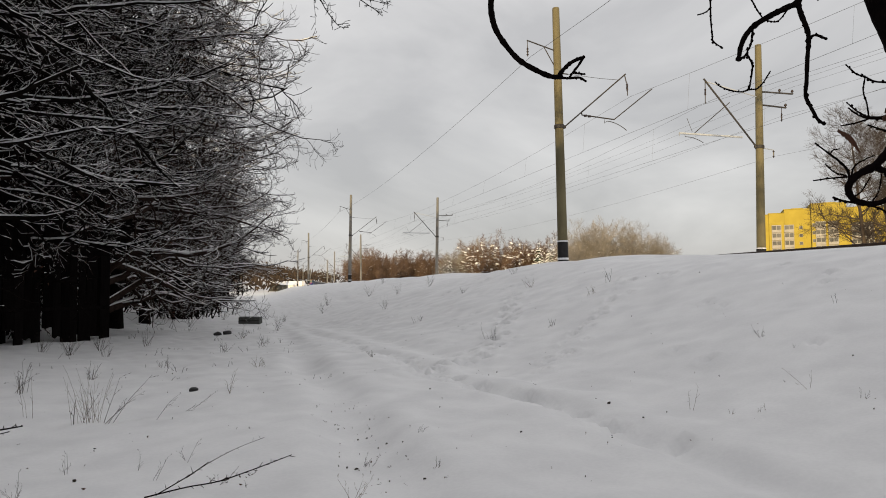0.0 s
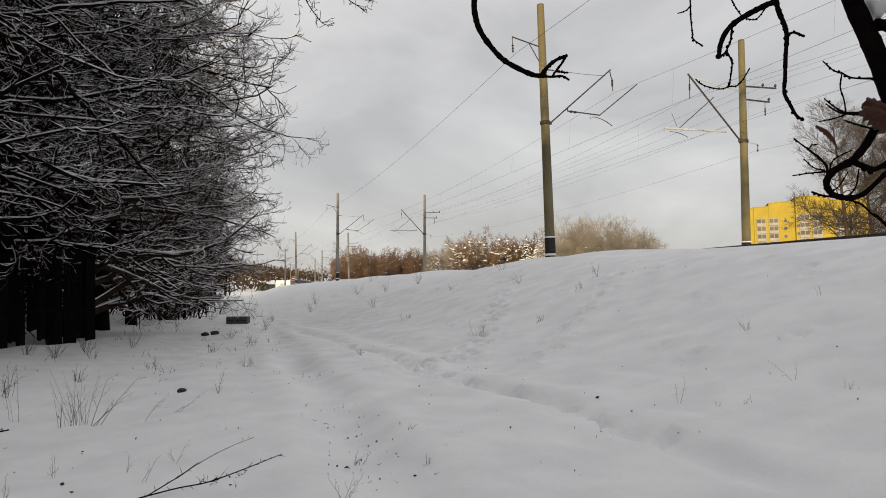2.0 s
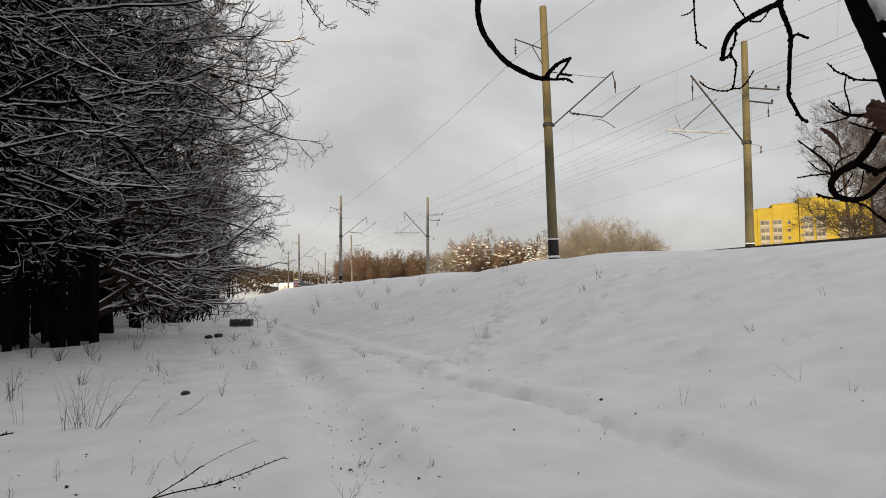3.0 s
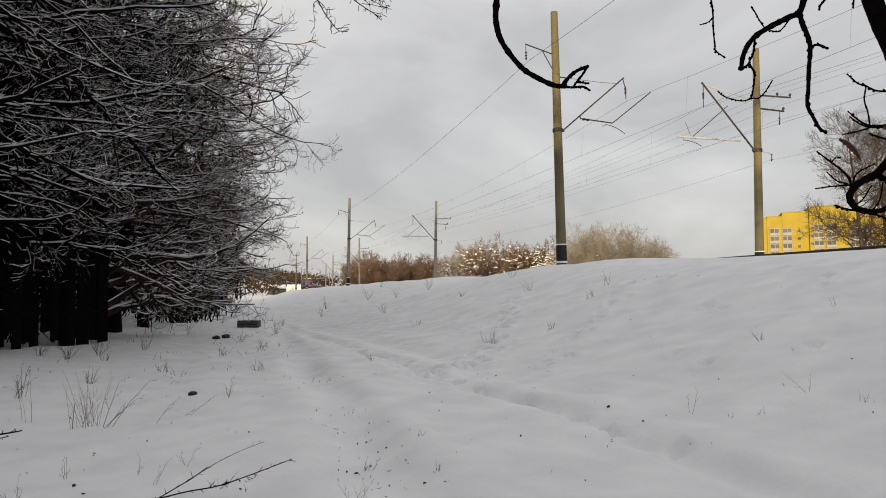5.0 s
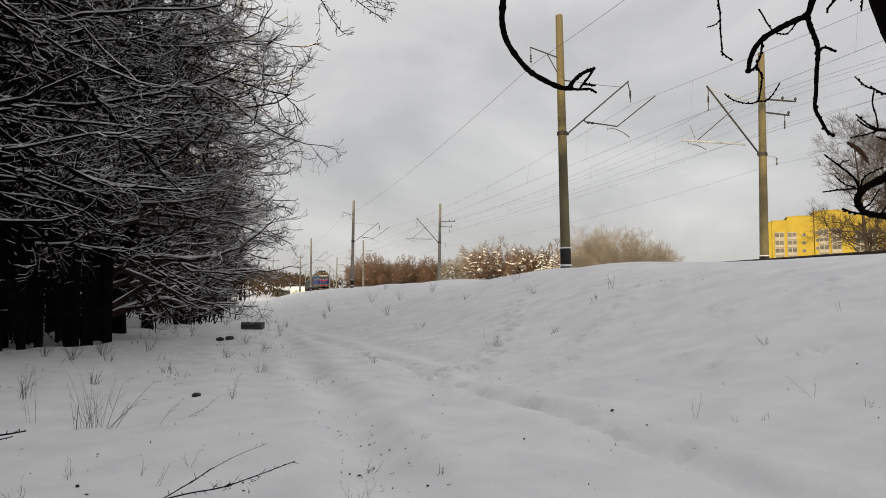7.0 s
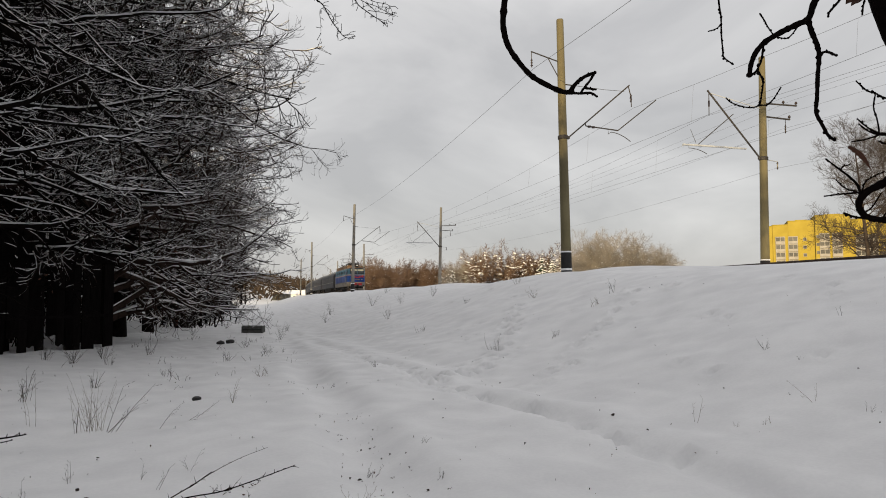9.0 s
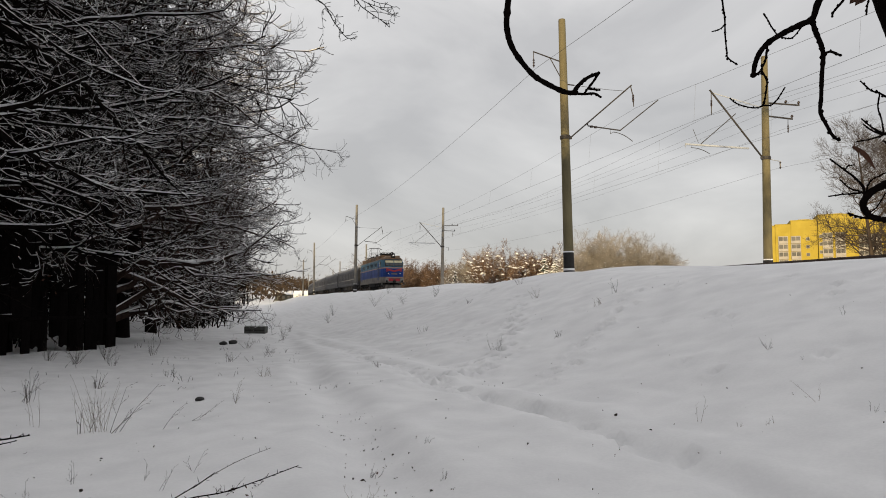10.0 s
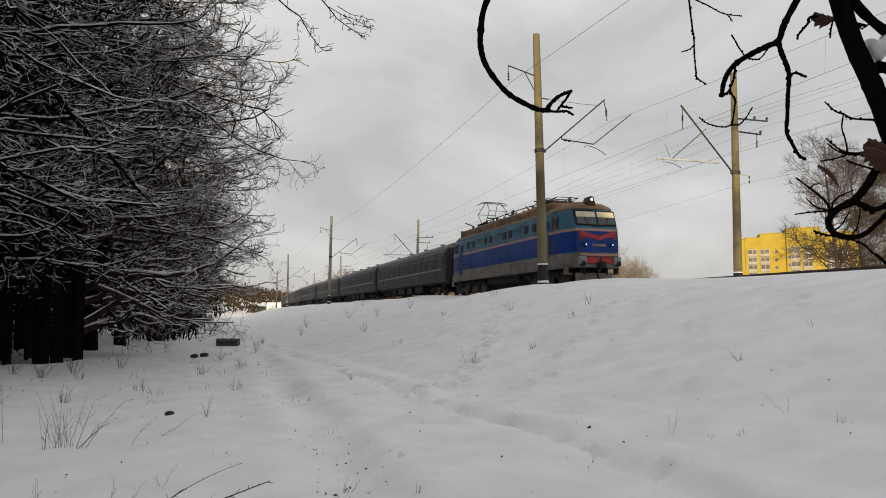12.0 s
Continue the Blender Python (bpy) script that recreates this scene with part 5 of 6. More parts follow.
# ---- beyond the tracks ----
def build_far_trees():
    r = np.random.default_rng(4)
    shrub = [make_bush(400, 9.2, 5.8, 38, 20, 0.024, 0.0), make_bush(401, 8.4, 5.0, 36, 18, 0.024, 0.08, 420), make_bush(402, 9.0, 5.8, 38, 20, 0.024, 0.02, 60)]
    round_ = [make_bush(500 + k, 10.2, 5.2, 46, 22, 0.0145, 0.02, 0, 10) for k in range(2)]
    # right, ahead, scale, which, colour
    rows = []
    for u in np.linspace(0, 1, 11):
        rows.append((-23 + 27 * u + r.uniform(-1, 1), 195 + r.uniform(-12, 12), r.uniform(1.18, 1.34) * (1.0 + 0.12 * math.sin(u * 3)), "shrub", TWIG))
    for u in np.linspace(0, 1, 11):
        rows.append((2.0 + 20.5 * u + r.uniform(-0.8, 0.8), 138 + r.uniform(-10, 10), (0.86 + 0.52 * math.sin(min(1, u * 3.2) * 1.57)) * r.uniform(0.9, 1.08) * (0.84 if 0.08 < u < 0.32 else 1.0), "round" if 0.08 < u < 0.32 else "snowy", PALETWIG if u < 0.32 else TWIG))
    for q, h in ((20.6, 0.72), (23.2, 1.08), (26.2, 1.28), (29.2, 1.28), (32.0, 0.95), (34.6, 0.58)):
        rows.append((q, 112 + r.uniform(-5, 5), h, "round", PALETWIG))
    for q in (24.8, 30.4):
        rows.append((q, 109 + r.uniform(-2, 2), 1.16, "round", PALETWIG))
    for q in (19.0, 22.0, 28.0, 33.0, 35.8):
        rows.append((q, 104 + r.uniform(-3, 3), r.uniform(0.40, 0.55), "snowy", PALETWIG))
    for k, (q, a, s, kind, col) in enumerate(rows):
        x, y = spot(q, a)
        ms = round_[k % 2] if kind == "round" else shrub[1] if kind == "snowy" else shrub[(k % 2) * 2]
        m = pose(x, y, gz(x, y) - 0.2, 0, 0, r.uniform(0, 360)) @ Matrix.Scale(s, 4)
        t = new("tree")
        t.matrix_basis = m
        for nm, me in (("trunk", ms[0]), ("crown", ms[1])):
            o = new(nm, me)
            o.parent = t
            if not me.materials:
                me.materials.append(None)
            o.material_slots[0].link = "OBJECT"
            o.material_slots[0].material = col
        tagged(put("snow", ms[2], CAP, t), kind="stuff")
        tagged(t, {"round": "tall pale leafless tree lit by low sun", "snowy": "sunlit brown bush carrying clumps of snow", "shrub": "reddish brown leafless thicket tree in low sun"}[kind], "tree" if kind != "snowy" else "bush", "trees behind the tracks")
    # young spruces among the bushes
    for q, a, h in ((17.6, 128, 9.6), (19.4, 126, 9.0), (20.6, 124, 8.6), (1.2, 132, 6.6), (0.2, 134, 5.2), (40.0, 128, 5.0), (43.5, 130, 4.6), (46.5, 130, 4.8), (48.5, 130, 4.2)):
        x, y = spot(q, a)
        t = new("spruce")
        t.matrix_basis = pose(x, y, gz(x, y) - 0.1, 0, 0, r.uniform(0, 360))
        n = 150
        z = h * (1 - np.sqrt(r.random(n))) * 0.95 + 0.4
        th = r.uniform(0, 6.28, n)
        ln = (h - z) * 0.27 + 0.2
        S = np.stack([0 * z, 0 * z, z], -1)
        D = np.stack([np.cos(th), np.sin(th), -0.25 + 0 * z], -1)
        P = bend(S, D, ln, 4, 0.3, 0.3, 0.08, r)
        R = np.array([0.10, 0.17, 0.12, 0.02])[None] * np.ones((n, 1))
        put("trunk", array_mesh("trunk", [tube_arrays(np.array([[[0, 0, -0.2], [0, 0, h * 0.6], [0, 0, h]]]), np.array([[0.12, 0.06, 0.02]]), 8)]), BARK, t)
        put("crown", array_mesh("crown", [tube_arrays(P, R, 5, 0.5)]), NEEDLE, t)
        Q, tk = snow_on(P, R, 0.09, r, 0.85)
        put("snow", array_mesh("snow", [tube_arrays(Q, tk, 4, 0.5)]), CAP, t, "clumps of snow on the boughs")["kind"] = "stuff"
        tagged(t, "small dark green spruce with clumps of snow", "spruce", "spruces behind the tracks")
    # a large bare tree beside the flats
    tall = make_tree(611, 17.0, 0.24, 36, 6.5, 4.0, (12, 8, 3), -0.3, 0.4, 0.010, 0.0, False, keeps=(0.06, 0, 0))
    for q, a, s in ((43.8, 72, 1.0), (49.0, 76, 0.95), (47.0, 68, 0.85)):
        x, y = spot(q, a)
        plant_tree(tall, DULLTWIG, pose(x, y, gz(x, y) - 0.2, 0, 0, 70 * q) @ Matrix.Scale(s, 4), "tall bare brown tree beside the yellow flats", "tree", "trees behind the tracks")
    # woods on the far hill
    n = 1200
    dist = r.uniform(400, 900, n)
    bear = np.radians(r.uniform(-16, 17, n))
    x, y = dist * np.sin(bear), dist * np.cos(bear)
    keep = (np.array([RAD - math.hypot(RAD - a, max(b, S0) - S0) for a, b in zip(x, y)]) + 0)
    ok = (keep < -5) | (keep > 45)
    x, y = x[ok], y[ok]
    n = len(x)
    z = ground_z(x, y)
    m = 16
    C = np.stack([x, y, z], -1)[:, None] + r.normal(0, 1, (n, m, 3)) * np.array([1.9, 1.9, 2.6]) + np.array([0, 0, 5.5])
    D = r.normal(0, 1, (n, m, 3)) + np.array([0, 0, 0.8])
    P = bend(C.reshape(-1, 3), D.reshape(-1, 3), r.uniform(1.6, 3.6, n * m), 3, 0, 0.2, 0.2, r)
    R = np.array([0.25, 0.55, 0.08])[None] * r.uniform(0.6, 1.4, (n * m, 1))
    tagged(put("far_wood", array_mesh("far_wood", [tube_arrays(P, R, 3)]), FARWOOD), "dull brown leafless wood on a far hill", "wood", kind="stuff")


build_far_trees()


def window_unit(parent, x, z, w, h, cols, y):
    f = part("window", Geo().box((x, y, z), (w, 0.16, h), 0.03), GREYWALL, parent)
    cw = (w - 0.1) / cols
    for c in range(cols):
        part("pane", Geo().box((x - w / 2 + 0.05 + cw * (c + 0.5), y - 0.07, z), (cw - 0.12, 0.08, h - 0.2), 0.01), FLATGLASS, f)


def build_flats():
    """Ten-storey yellow flats; the front faces -y."""
    b = new("apartment_building")
    x, y = spot(134.5, 279)
    b.matrix_basis = pose(x, y, 0.6, 0, 0, -37)
    storey = 3.1
    # centre, width, front, height, loggia columns, their top, small windows
    blocks = ((-4.4, 2.2, 0.5, 30.4, (), 0, ()), (-0.5, 5.6, 0.0, 30.8, (-0.6,), 26.2, ()), (7.05, 9.5, 0.0, 32.2, (3.95,), 26.2, (8.2,)), (17.9, 12.2, -1.6, 33.9, (14.9, 19.3), 27.0, (12.7,)), (30.6, 13.2, 0.0, 32.0, (27.5, 31.6), 26.2, (35.0,)))
    for cx, w, front, H, cols, top, small in blocks:
        part("wall", Geo().box((cx, front + 6.5, H / 2), (w - 0.02, 13.0, H), 0.05), YELLOW, b)
        part("parapet", Geo().box((cx, front + 6.5, H + 0.14), (w + 0.3, 13.3, 0.26), 0.05), YELLOW, b)
        if w > 9:
            part("roof_hut", Geo().box((cx + 0.6, front + 8, H + 0.6), (w * 0.45, 5.0, 0.9), 0.08), YELLOW, b)
        for k in range(8):
            z = top - storey * (k + 0.5)
            for lx in cols:
                lg = part("loggia", Geo().box((lx, front - 0.05, z), (3.5, 0.7, storey - 0.12), 0.05), GREYWALL, b, "glazed grey loggia")
                for c in range(2):
                    part("pane", Geo().box((lx - 0.82 + 1.64 * c, front - 0.40, z + 0.42), (1.42, 0.1, 1.55), 0.02), FLATGLASS, lg)
            for wx in small:
                window_unit(b, wx, z + 0.2, 1.3, 1.3, 1, front - 0.02)
    tagged(b, "bright yellow block of flats with glazed grey loggias", "apartment building")


build_flats()


def build_far_houses():
    for q, a, w, col, text in ((-88.0, 420, 9, WHITEWALL, "white sunlit house with a snowy roof"), (-101.0, 430, 10, STONE, "small dark house with a snowy roof")):
        x, y = spot(q, a)
        h = new("house")
        h.matrix_basis = pose(x, y, gz(x, y), 0, 0, -8)
        part("wall", Geo().box((0, 0, 1.9), (w, 8, 3.9), 0.05), col, h)
        g = Geo().loft([[(-w / 2 - 0.4, -4.5, 3.8), (w / 2 + 0.4, -4.5, 3.8), (w / 2 + 0.4, 4.5, 3.8), (-w / 2 - 0.4, 4.5, 3.8)],
                        [(-w / 2 - 0.2, -0.1, 6.2), (w / 2 + 0.2, -0.1, 6.2), (w / 2 + 0.2, 0.1, 6.2), (-w / 2 - 0.2, 0.1, 6.2)]])
        part("roof", g, CAP, h)
        for k in (-0.3, 0.0, 0.3):
            window_unit(h, k * w, 2.1, 1.3, 1.4, 2, -4.0)
        tagged(h, text, "house", "far houses")


build_far_houses()


# ---- the tree over the viewer ----
VIEW = pose(-0.001, -0.011, 1.601, 93.1, 1.04, -17.01)     # the camera's pose at 2 s; the boughs are placed to fit its view


def hang(u, v, d):
    """A point u to the right, v up and d ahead of the camera as it stands at 2 s."""
    return VIEW @ Vector((u, v, -d))


BOUGH = random.Random(11)


def bough(tree, pts, r0, r1):
    """A knotty branch through a few points, with buds."""
    P = curve_points([tuple(hang(*p)) for p in pts])
    n = len(P)
    ph = BOUGH.uniform(0, 6)
    w = np.arange(n)
    amp = 0.25 if r0 > 0.012 else 1.0
    slim = 0.92 if r0 > 0.004 else 0.72
    R = slim * np.linspace(r0, r1, n) * (1 + amp * (0.06 * np.sin(w * 0.9 + ph) + 0.05 * np.sin(w * 2.1 + 2 * ph)))
    for k in range(3, n - 1, BOUGH.choice((7, 8, 10))):
        R[k] *= 1 + 0.18 * amp
    g = Geo().tube(P, R, 10)
    tip = P[-1]
    g.lathe(tip, [(-R[-1] * 1.0, R[-1] * 0.5), (-R[-1] * 0.5, R[-1] * 1.25), (R[-1] * 0.5, R[-1] * 1.2), (R[-1] * 1.3, R[-1] * 0.4)], 8)
    if r0 < 0.006:
        for k in range(2, n - 1, 3 if r0 < 0.003 else 5):
            s = R[k] * (2.3 if r0 < 0.003 else 1.6)
            off = Vector((BOUGH.uniform(-1, 1), BOUGH.uniform(-1, 1), BOUGH.uniform(-1, 1))).normalized() * R[k] * 0.9
            c = P[k] + np.array(off)
            g.lathe(c, [(-s * 0.6, s * 0.35), (0, s * 0.7), (s * 0.8, s * 0.15)], 6)
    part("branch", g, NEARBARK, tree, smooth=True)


def curled_leaf(tree, pts, width):
    """A withered leaf curled along its midrib."""
    P = curve_points([tuple(hang(*p)) for p in pts], 5)
    right = np.array(VIEW.to_3x3() @ Vector((0.5, 0.85, 0.1)))
    ahead = np.array(VIEW.to_3x3() @ Vector((0, 0, -1)))
    rings = []
    n = len(P)
    for k, p in enumerate(P):
        u = k / (n - 1)
        w = width * (math.sin(math.pi * min(1, 0.08 + u * 0.95)) ** 0.7) * (1 + 0.22 * math.sin(k * 2.7))
        top = [p + right * w * a + ahead * (abs(a) ** 1.5) * w * 1.1 for a in (-1, -0.55, 0, 0.55, 1)]
        rings.append(top + [q + ahead * 0.0012 for q in top[::-1]])
    part("leaf", Geo().loft(rings), LEAF, tree, "curled withered brown leaf", True)


def build_overhang():
    tree = new("overhanging_tree")
    bough(tree, [(0.113, 0.574, 1.20), (0.064, 0.487, 1.20), (0.054, 0.429, 1.20), (0.056, 0.399, 1.20), (0.064, 0.375, 1.20), (0.080, 0.351, 1.20), (0.103, 0.326, 1.20), (0.132, 0.309, 1.20), (0.156, 0.299, 1.20), (0.173, 0.298, 1.20)], 0.0060, 0.0045)
    bough(tree, [(0.169, 0.298, 1.20), (0.181, 0.314, 1.20), (0.195, 0.325, 1.20), (0.212, 0.332, 1.20)], 0.0041, 0.0029)
    bough(tree, [(0.211, 0.332, 1.20), (0.205, 0.320, 1.20), (0.195, 0.307, 1.20), (0.189, 0.298, 1.20)], 0.0031, 0.0023)
    bough(tree, [(0.156, 0.298, 1.20), (0.186, 0.296, 1.20), (0.205, 0.297, 1.20), (0.216, 0.291, 1.20)], 0.0033, 0.0025)
    bough(tree, [(0.194, 0.305, 1.20), (0.204, 0.304, 1.20), (0.214, 0.303, 1.20)], 0.0023, 0.0021)
    bough(tree, [(0.667, 0.613, 1.20), (0.608, 0.506, 1.20), (0.583, 0.458, 1.20), (0.573, 0.429, 1.20), (0.555, 0.419, 1.20), (0.531, 0.407, 1.20), (0.503, 0.390, 1.20), (0.486, 0.372, 1.20), (0.477, 0.351, 1.20), (0.474, 0.331, 1.20)], 0.0066, 0.0043)
    bough(tree, [(0.474, 0.331, 1.20), (0.482, 0.334, 1.20), (0.488, 0.341, 1.20)], 0.0034, 0.0024)
    bough(tree, [(0.497, 0.380, 1.20), (0.494, 0.356, 1.20), (0.488, 0.341, 1.20), (0.495, 0.326, 1.20), (0.497, 0.316, 1.20), (0.494, 0.292, 1.20), (0.492, 0.279, 1.20)], 0.0025, 0.0018)
    bough(tree, [(0.492, 0.279, 1.20), (0.477, 0.275, 1.20), (0.458, 0.278, 1.20), (0.443, 0.284, 1.20), (0.435, 0.291, 1.20)], 0.0017, 0.0014)
    bough(tree, [(0.492, 0.279, 1.20), (0.506, 0.281, 1.20), (0.516, 0.292, 1.20), (0.527, 0.310, 1.20)], 0.0017, 0.0014)
    bough(tree, [(0.572, 0.429, 1.20), (0.577, 0.409, 1.20), (0.587, 0.385, 1.20), (0.591, 0.365, 1.20), (0.589, 0.331, 1.20), (0.588, 0.292, 1.20), (0.587, 0.268, 1.20), (0.599, 0.244, 1.20), (0.608, 0.229, 1.20), (0.618, 0.222, 1.20)], 0.0049, 0.0025)
    bough(tree, [(0.590, 0.367, 1.20), (0.603, 0.372, 1.20), (0.620, 0.366, 1.20)], 0.0031, 0.0029)
    bough(tree, [(0.416, 0.497, 1.20), (0.422, 0.448, 1.20), (0.425, 0.429, 1.20), (0.426, 0.399, 1.20), (0.429, 0.370, 1.20), (0.431, 0.360, 1.20), (0.446, 0.349, 1.20)], 0.0022, 0.0017)
    bough(tree, [(0.426, 0.417, 1.20), (0.416, 0.409, 1.20), (0.404, 0.405, 1.20)], 0.0016, 0.0013)
    bough(tree, [(0.490, 0.437, 1.20), (0.498, 0.425, 1.20), (0.504, 0.414, 1.20), (0.515, 0.398, 1.20)], 0.0017, 0.0016)
    bough(tree, [(0.513, 0.399, 1.20), (0.526, 0.395, 1.20), (0.540, 0.396, 1.20), (0.556, 0.416, 1.20)], 0.0016, 0.0017)
    bough(tree, [(0.421, 0.500, 1.20), (0.448, 0.488, 1.20), (0.476, 0.474, 1.20), (0.508, 0.470, 1.20)], 0.0017, 0.0013)
    bough(tree, [(0.482, 0.473, 1.20), (0.488, 0.466, 1.20), (0.492, 0.461, 1.20)], 0.0014, 0.0012)
    bough(tree, [(0.637, 0.642, 1.20), (0.674, 0.516, 1.20), (0.703, 0.429, 1.20), (0.725, 0.380, 1.20), (0.750, 0.322, 1.20), (0.773, 0.258, 1.20), (0.797, 0.195, 1.20), (0.841, 0.079, 1.20)], 0.0160, 0.0190)
    bough(tree, [(0.744, 0.385, 1.20), (0.793, 0.386, 1.20), (0.871, 0.399, 1.20)], 0.0117, 0.0097)
    bough(tree, [(0.676, 0.535, 1.20), (0.725, 0.477, 1.20), (0.783, 0.433, 1.20), (0.851, 0.390, 1.20)], 0.0097, 0.0078)
    bough(tree, [(0.737, 0.465, 1.20), (0.720, 0.453, 1.20), (0.714, 0.456, 1.20)], 0.0019, 0.0015)
    bough(tree, [(0.725, 0.458, 1.20), (0.637, 0.472, 1.20), (0.623, 0.458, 1.20), (0.608, 0.440, 1.20), (0.606, 0.432, 1.20)], 0.0039, 0.0021)
    bough(tree, [(0.671, 0.477, 1.20), (0.665, 0.453, 1.20), (0.663, 0.436, 1.20)], 0.0021, 0.0019)
    bough(tree, [(0.754, 0.293, 1.20), (0.705, 0.294, 1.20), (0.686, 0.302, 1.20), (0.671, 0.307, 1.20), (0.654, 0.322, 1.20)], 0.0025, 0.0017)
    bough(tree, [(0.686, 0.302, 1.20), (0.683, 0.278, 1.20), (0.689, 0.258, 1.20), (0.693, 0.234, 1.20)], 0.0017, 0.0017)
    bough(tree, [(0.769, 0.242, 1.20), (0.735, 0.237, 1.20), (0.715, 0.233, 1.20), (0.692, 0.233, 1.20)], 0.0049, 0.0029)
    bough(tree, [(0.692, 0.233, 1.20), (0.673, 0.244, 1.20), (0.656, 0.258, 1.20)], 0.0021, 0.0016)
    bough(tree, [(0.692, 0.231, 1.20), (0.674, 0.238, 1.20), (0.659, 0.249, 1.20)], 0.0021, 0.0016)
    bough(tree, [(0.692, 0.231, 1.20), (0.671, 0.224, 1.20), (0.647, 0.219, 1.20)], 0.0019, 0.0015)
    bough(tree, [(0.691, 0.221, 1.20), (0.715, 0.213, 1.20), (0.744, 0.205, 1.20)], 0.0019, 0.0023)
    bough(tree, [(0.783, 0.244, 1.20), (0.746, 0.209, 1.20), (0.725, 0.176, 1.20), (0.703, 0.152, 1.20), (0.676, 0.137, 1.20), (0.662, 0.122, 1.20), (0.660, 0.108, 1.20), (0.672, 0.093, 1.20), (0.696, 0.088, 1.20), (0.720, 0.093, 1.20), (0.744, 0.113, 1.20), (0.778, 0.147, 1.20)], 0.0083, 0.0039)
    bough(tree, [(0.703, 0.149, 1.20), (0.725, 0.142, 1.20), (0.742, 0.137, 1.20), (0.773, 0.152, 1.20)], 0.0053, 0.0049)
    bough(tree, [(0.663, 0.123, 1.20), (0.658, 0.144, 1.20), (0.643, 0.160, 1.20), (0.628, 0.171, 1.20), (0.604, 0.189, 1.20)], 0.0035, 0.0017)
    bough(tree, [(0.657, 0.135, 1.20), (0.637, 0.140, 1.20), (0.621, 0.154, 1.20)], 0.0018, 0.0014)
    bough(tree, [(0.660, 0.133, 1.20), (0.628, 0.130, 1.20), (0.602, 0.126, 1.20)], 0.0021, 0.0015)
    bough(tree, [(0.663, 0.130, 1.20), (0.670, 0.151, 1.20), (0.686, 0.162, 1.20), (0.702, 0.169, 1.20)], 0.0019, 0.0014)
    bough(tree, [(0.634, 0.098, 1.20), (0.652, 0.092, 1.20), (0.676, 0.088, 1.20), (0.715, 0.079, 1.20), (0.739, 0.059, 1.20)], 0.0025, 0.0021)
    bough(tree, [(0.628, 0.170, 1.20), (0.634, 0.178, 1.20), (0.644, 0.180, 1.20)], 0.0015, 0.0012)
    bough(tree, [(0.667, 0.098, 1.20), (0.681, 0.108, 1.20), (0.696, 0.132, 1.20)], 0.0016, 0.0014)
    bough(tree, [(0.696, 0.088, 1.20), (0.710, 0.108, 1.20), (0.715, 0.137, 1.20)], 0.0016, 0.0014)

    # the stem bears the boughs
    stem = [hang(1.25, 2.9, 0.9), hang(1.22, 1.2, 0.95), hang(1.15, 0.3, 1.0), hang(1.20, -0.6, 1.0)]
    low = hang(1.25, -1.4, 1.0)
    ground = Vector((low.x, low.y, gz(low.x, low.y) - 0.15))
    P = curve_points([tuple(p) for p in stem] + [tuple(ground)], 8)
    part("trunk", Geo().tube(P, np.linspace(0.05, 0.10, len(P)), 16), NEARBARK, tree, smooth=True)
    for a, b, c, rr in (((0.63, 0.65, 1.2), (0.60, 1.15, 1.2), (1.2, 1.9, 0.95), 0.024), ((0.68, 0.64, 1.2), (0.85, 0.95, 1.1), (1.22, 1.15, 0.95), 0.012),
                        ((0.11, 0.57, 1.2), (0.45, 0.95, 1.2), (0.62, 1.1, 1.18), 0.008), ((0.416, 0.495, 1.2), (0.46, 0.75, 1.2), (0.62, 1.0, 1.2), 0.0026),
                        ((0.84, 0.08, 1.2), (0.98, 0.0, 1.1), (1.16, -0.1, 1.0), 0.032), ((0.78, 0.146, 1.2), (0.9, 0.2, 1.1), (1.16, 0.25, 1.0), 0.009), ((0.77, 0.24, 1.2), (0.9, 0.3, 1.1), (1.16, 0.35, 1.0), 0.009), ((0.74, 0.06, 1.2), (0.8, 0.02, 1.2), (0.86, 0.05, 1.19), 0.004),
                        ((0.87, 0.40, 1.2), (1.0, 0.42, 1.1), (1.17, 0.4, 0.98), 0.011), ((0.85, 0.39, 1.2), (1.0, 0.48, 1.1), (1.17, 0.5, 0.98), 0.009)):
        bough(tree, [a, b, c], rr, rr * 1.05)
    P = curve_points([tuple(hang(*p)) for p in ((0.735, 0.412, 1.205), (0.77, 0.428, 1.205), (0.82, 0.434, 1.205), (0.885, 0.430, 1.205))], 6)
    w = 0.75 + 0.25 * np.sin(np.arange(len(P)) * 1.3)
    part("snow", Geo().tube(P, np.array([0.012] + [0.024] * (len(P) - 2) + [0.012]) * w, 12), CAP, tree, "cushion of snow in a fork", True)
    curled_leaf(tree, [(0.705, 0.235, 1.17), (0.728, 0.225, 1.16), (0.752, 0.210, 1.17), (0.775, 0.185, 1.18)], 0.017)
    curled_leaf(tree, [(0.716, 0.252, 1.18), (0.735, 0.238, 1.17), (0.76, 0.236, 1.18)], 0.016)
    curled_leaf(tree, [(0.642, 0.212, 1.2), (0.655, 0.200, 1.19), (0.666, 0.188, 1.19), (0.680, 0.172, 1.2)], 0.0045)
    curled_leaf(tree, [(0.635, 0.478, 1.2), (0.655, 0.465, 1.19), (0.675, 0.47, 1.2)], 0.012)
    tagged(tree, "dark bare tree with knotty twigs and curled brown leaves", "tree")


build_overhang()


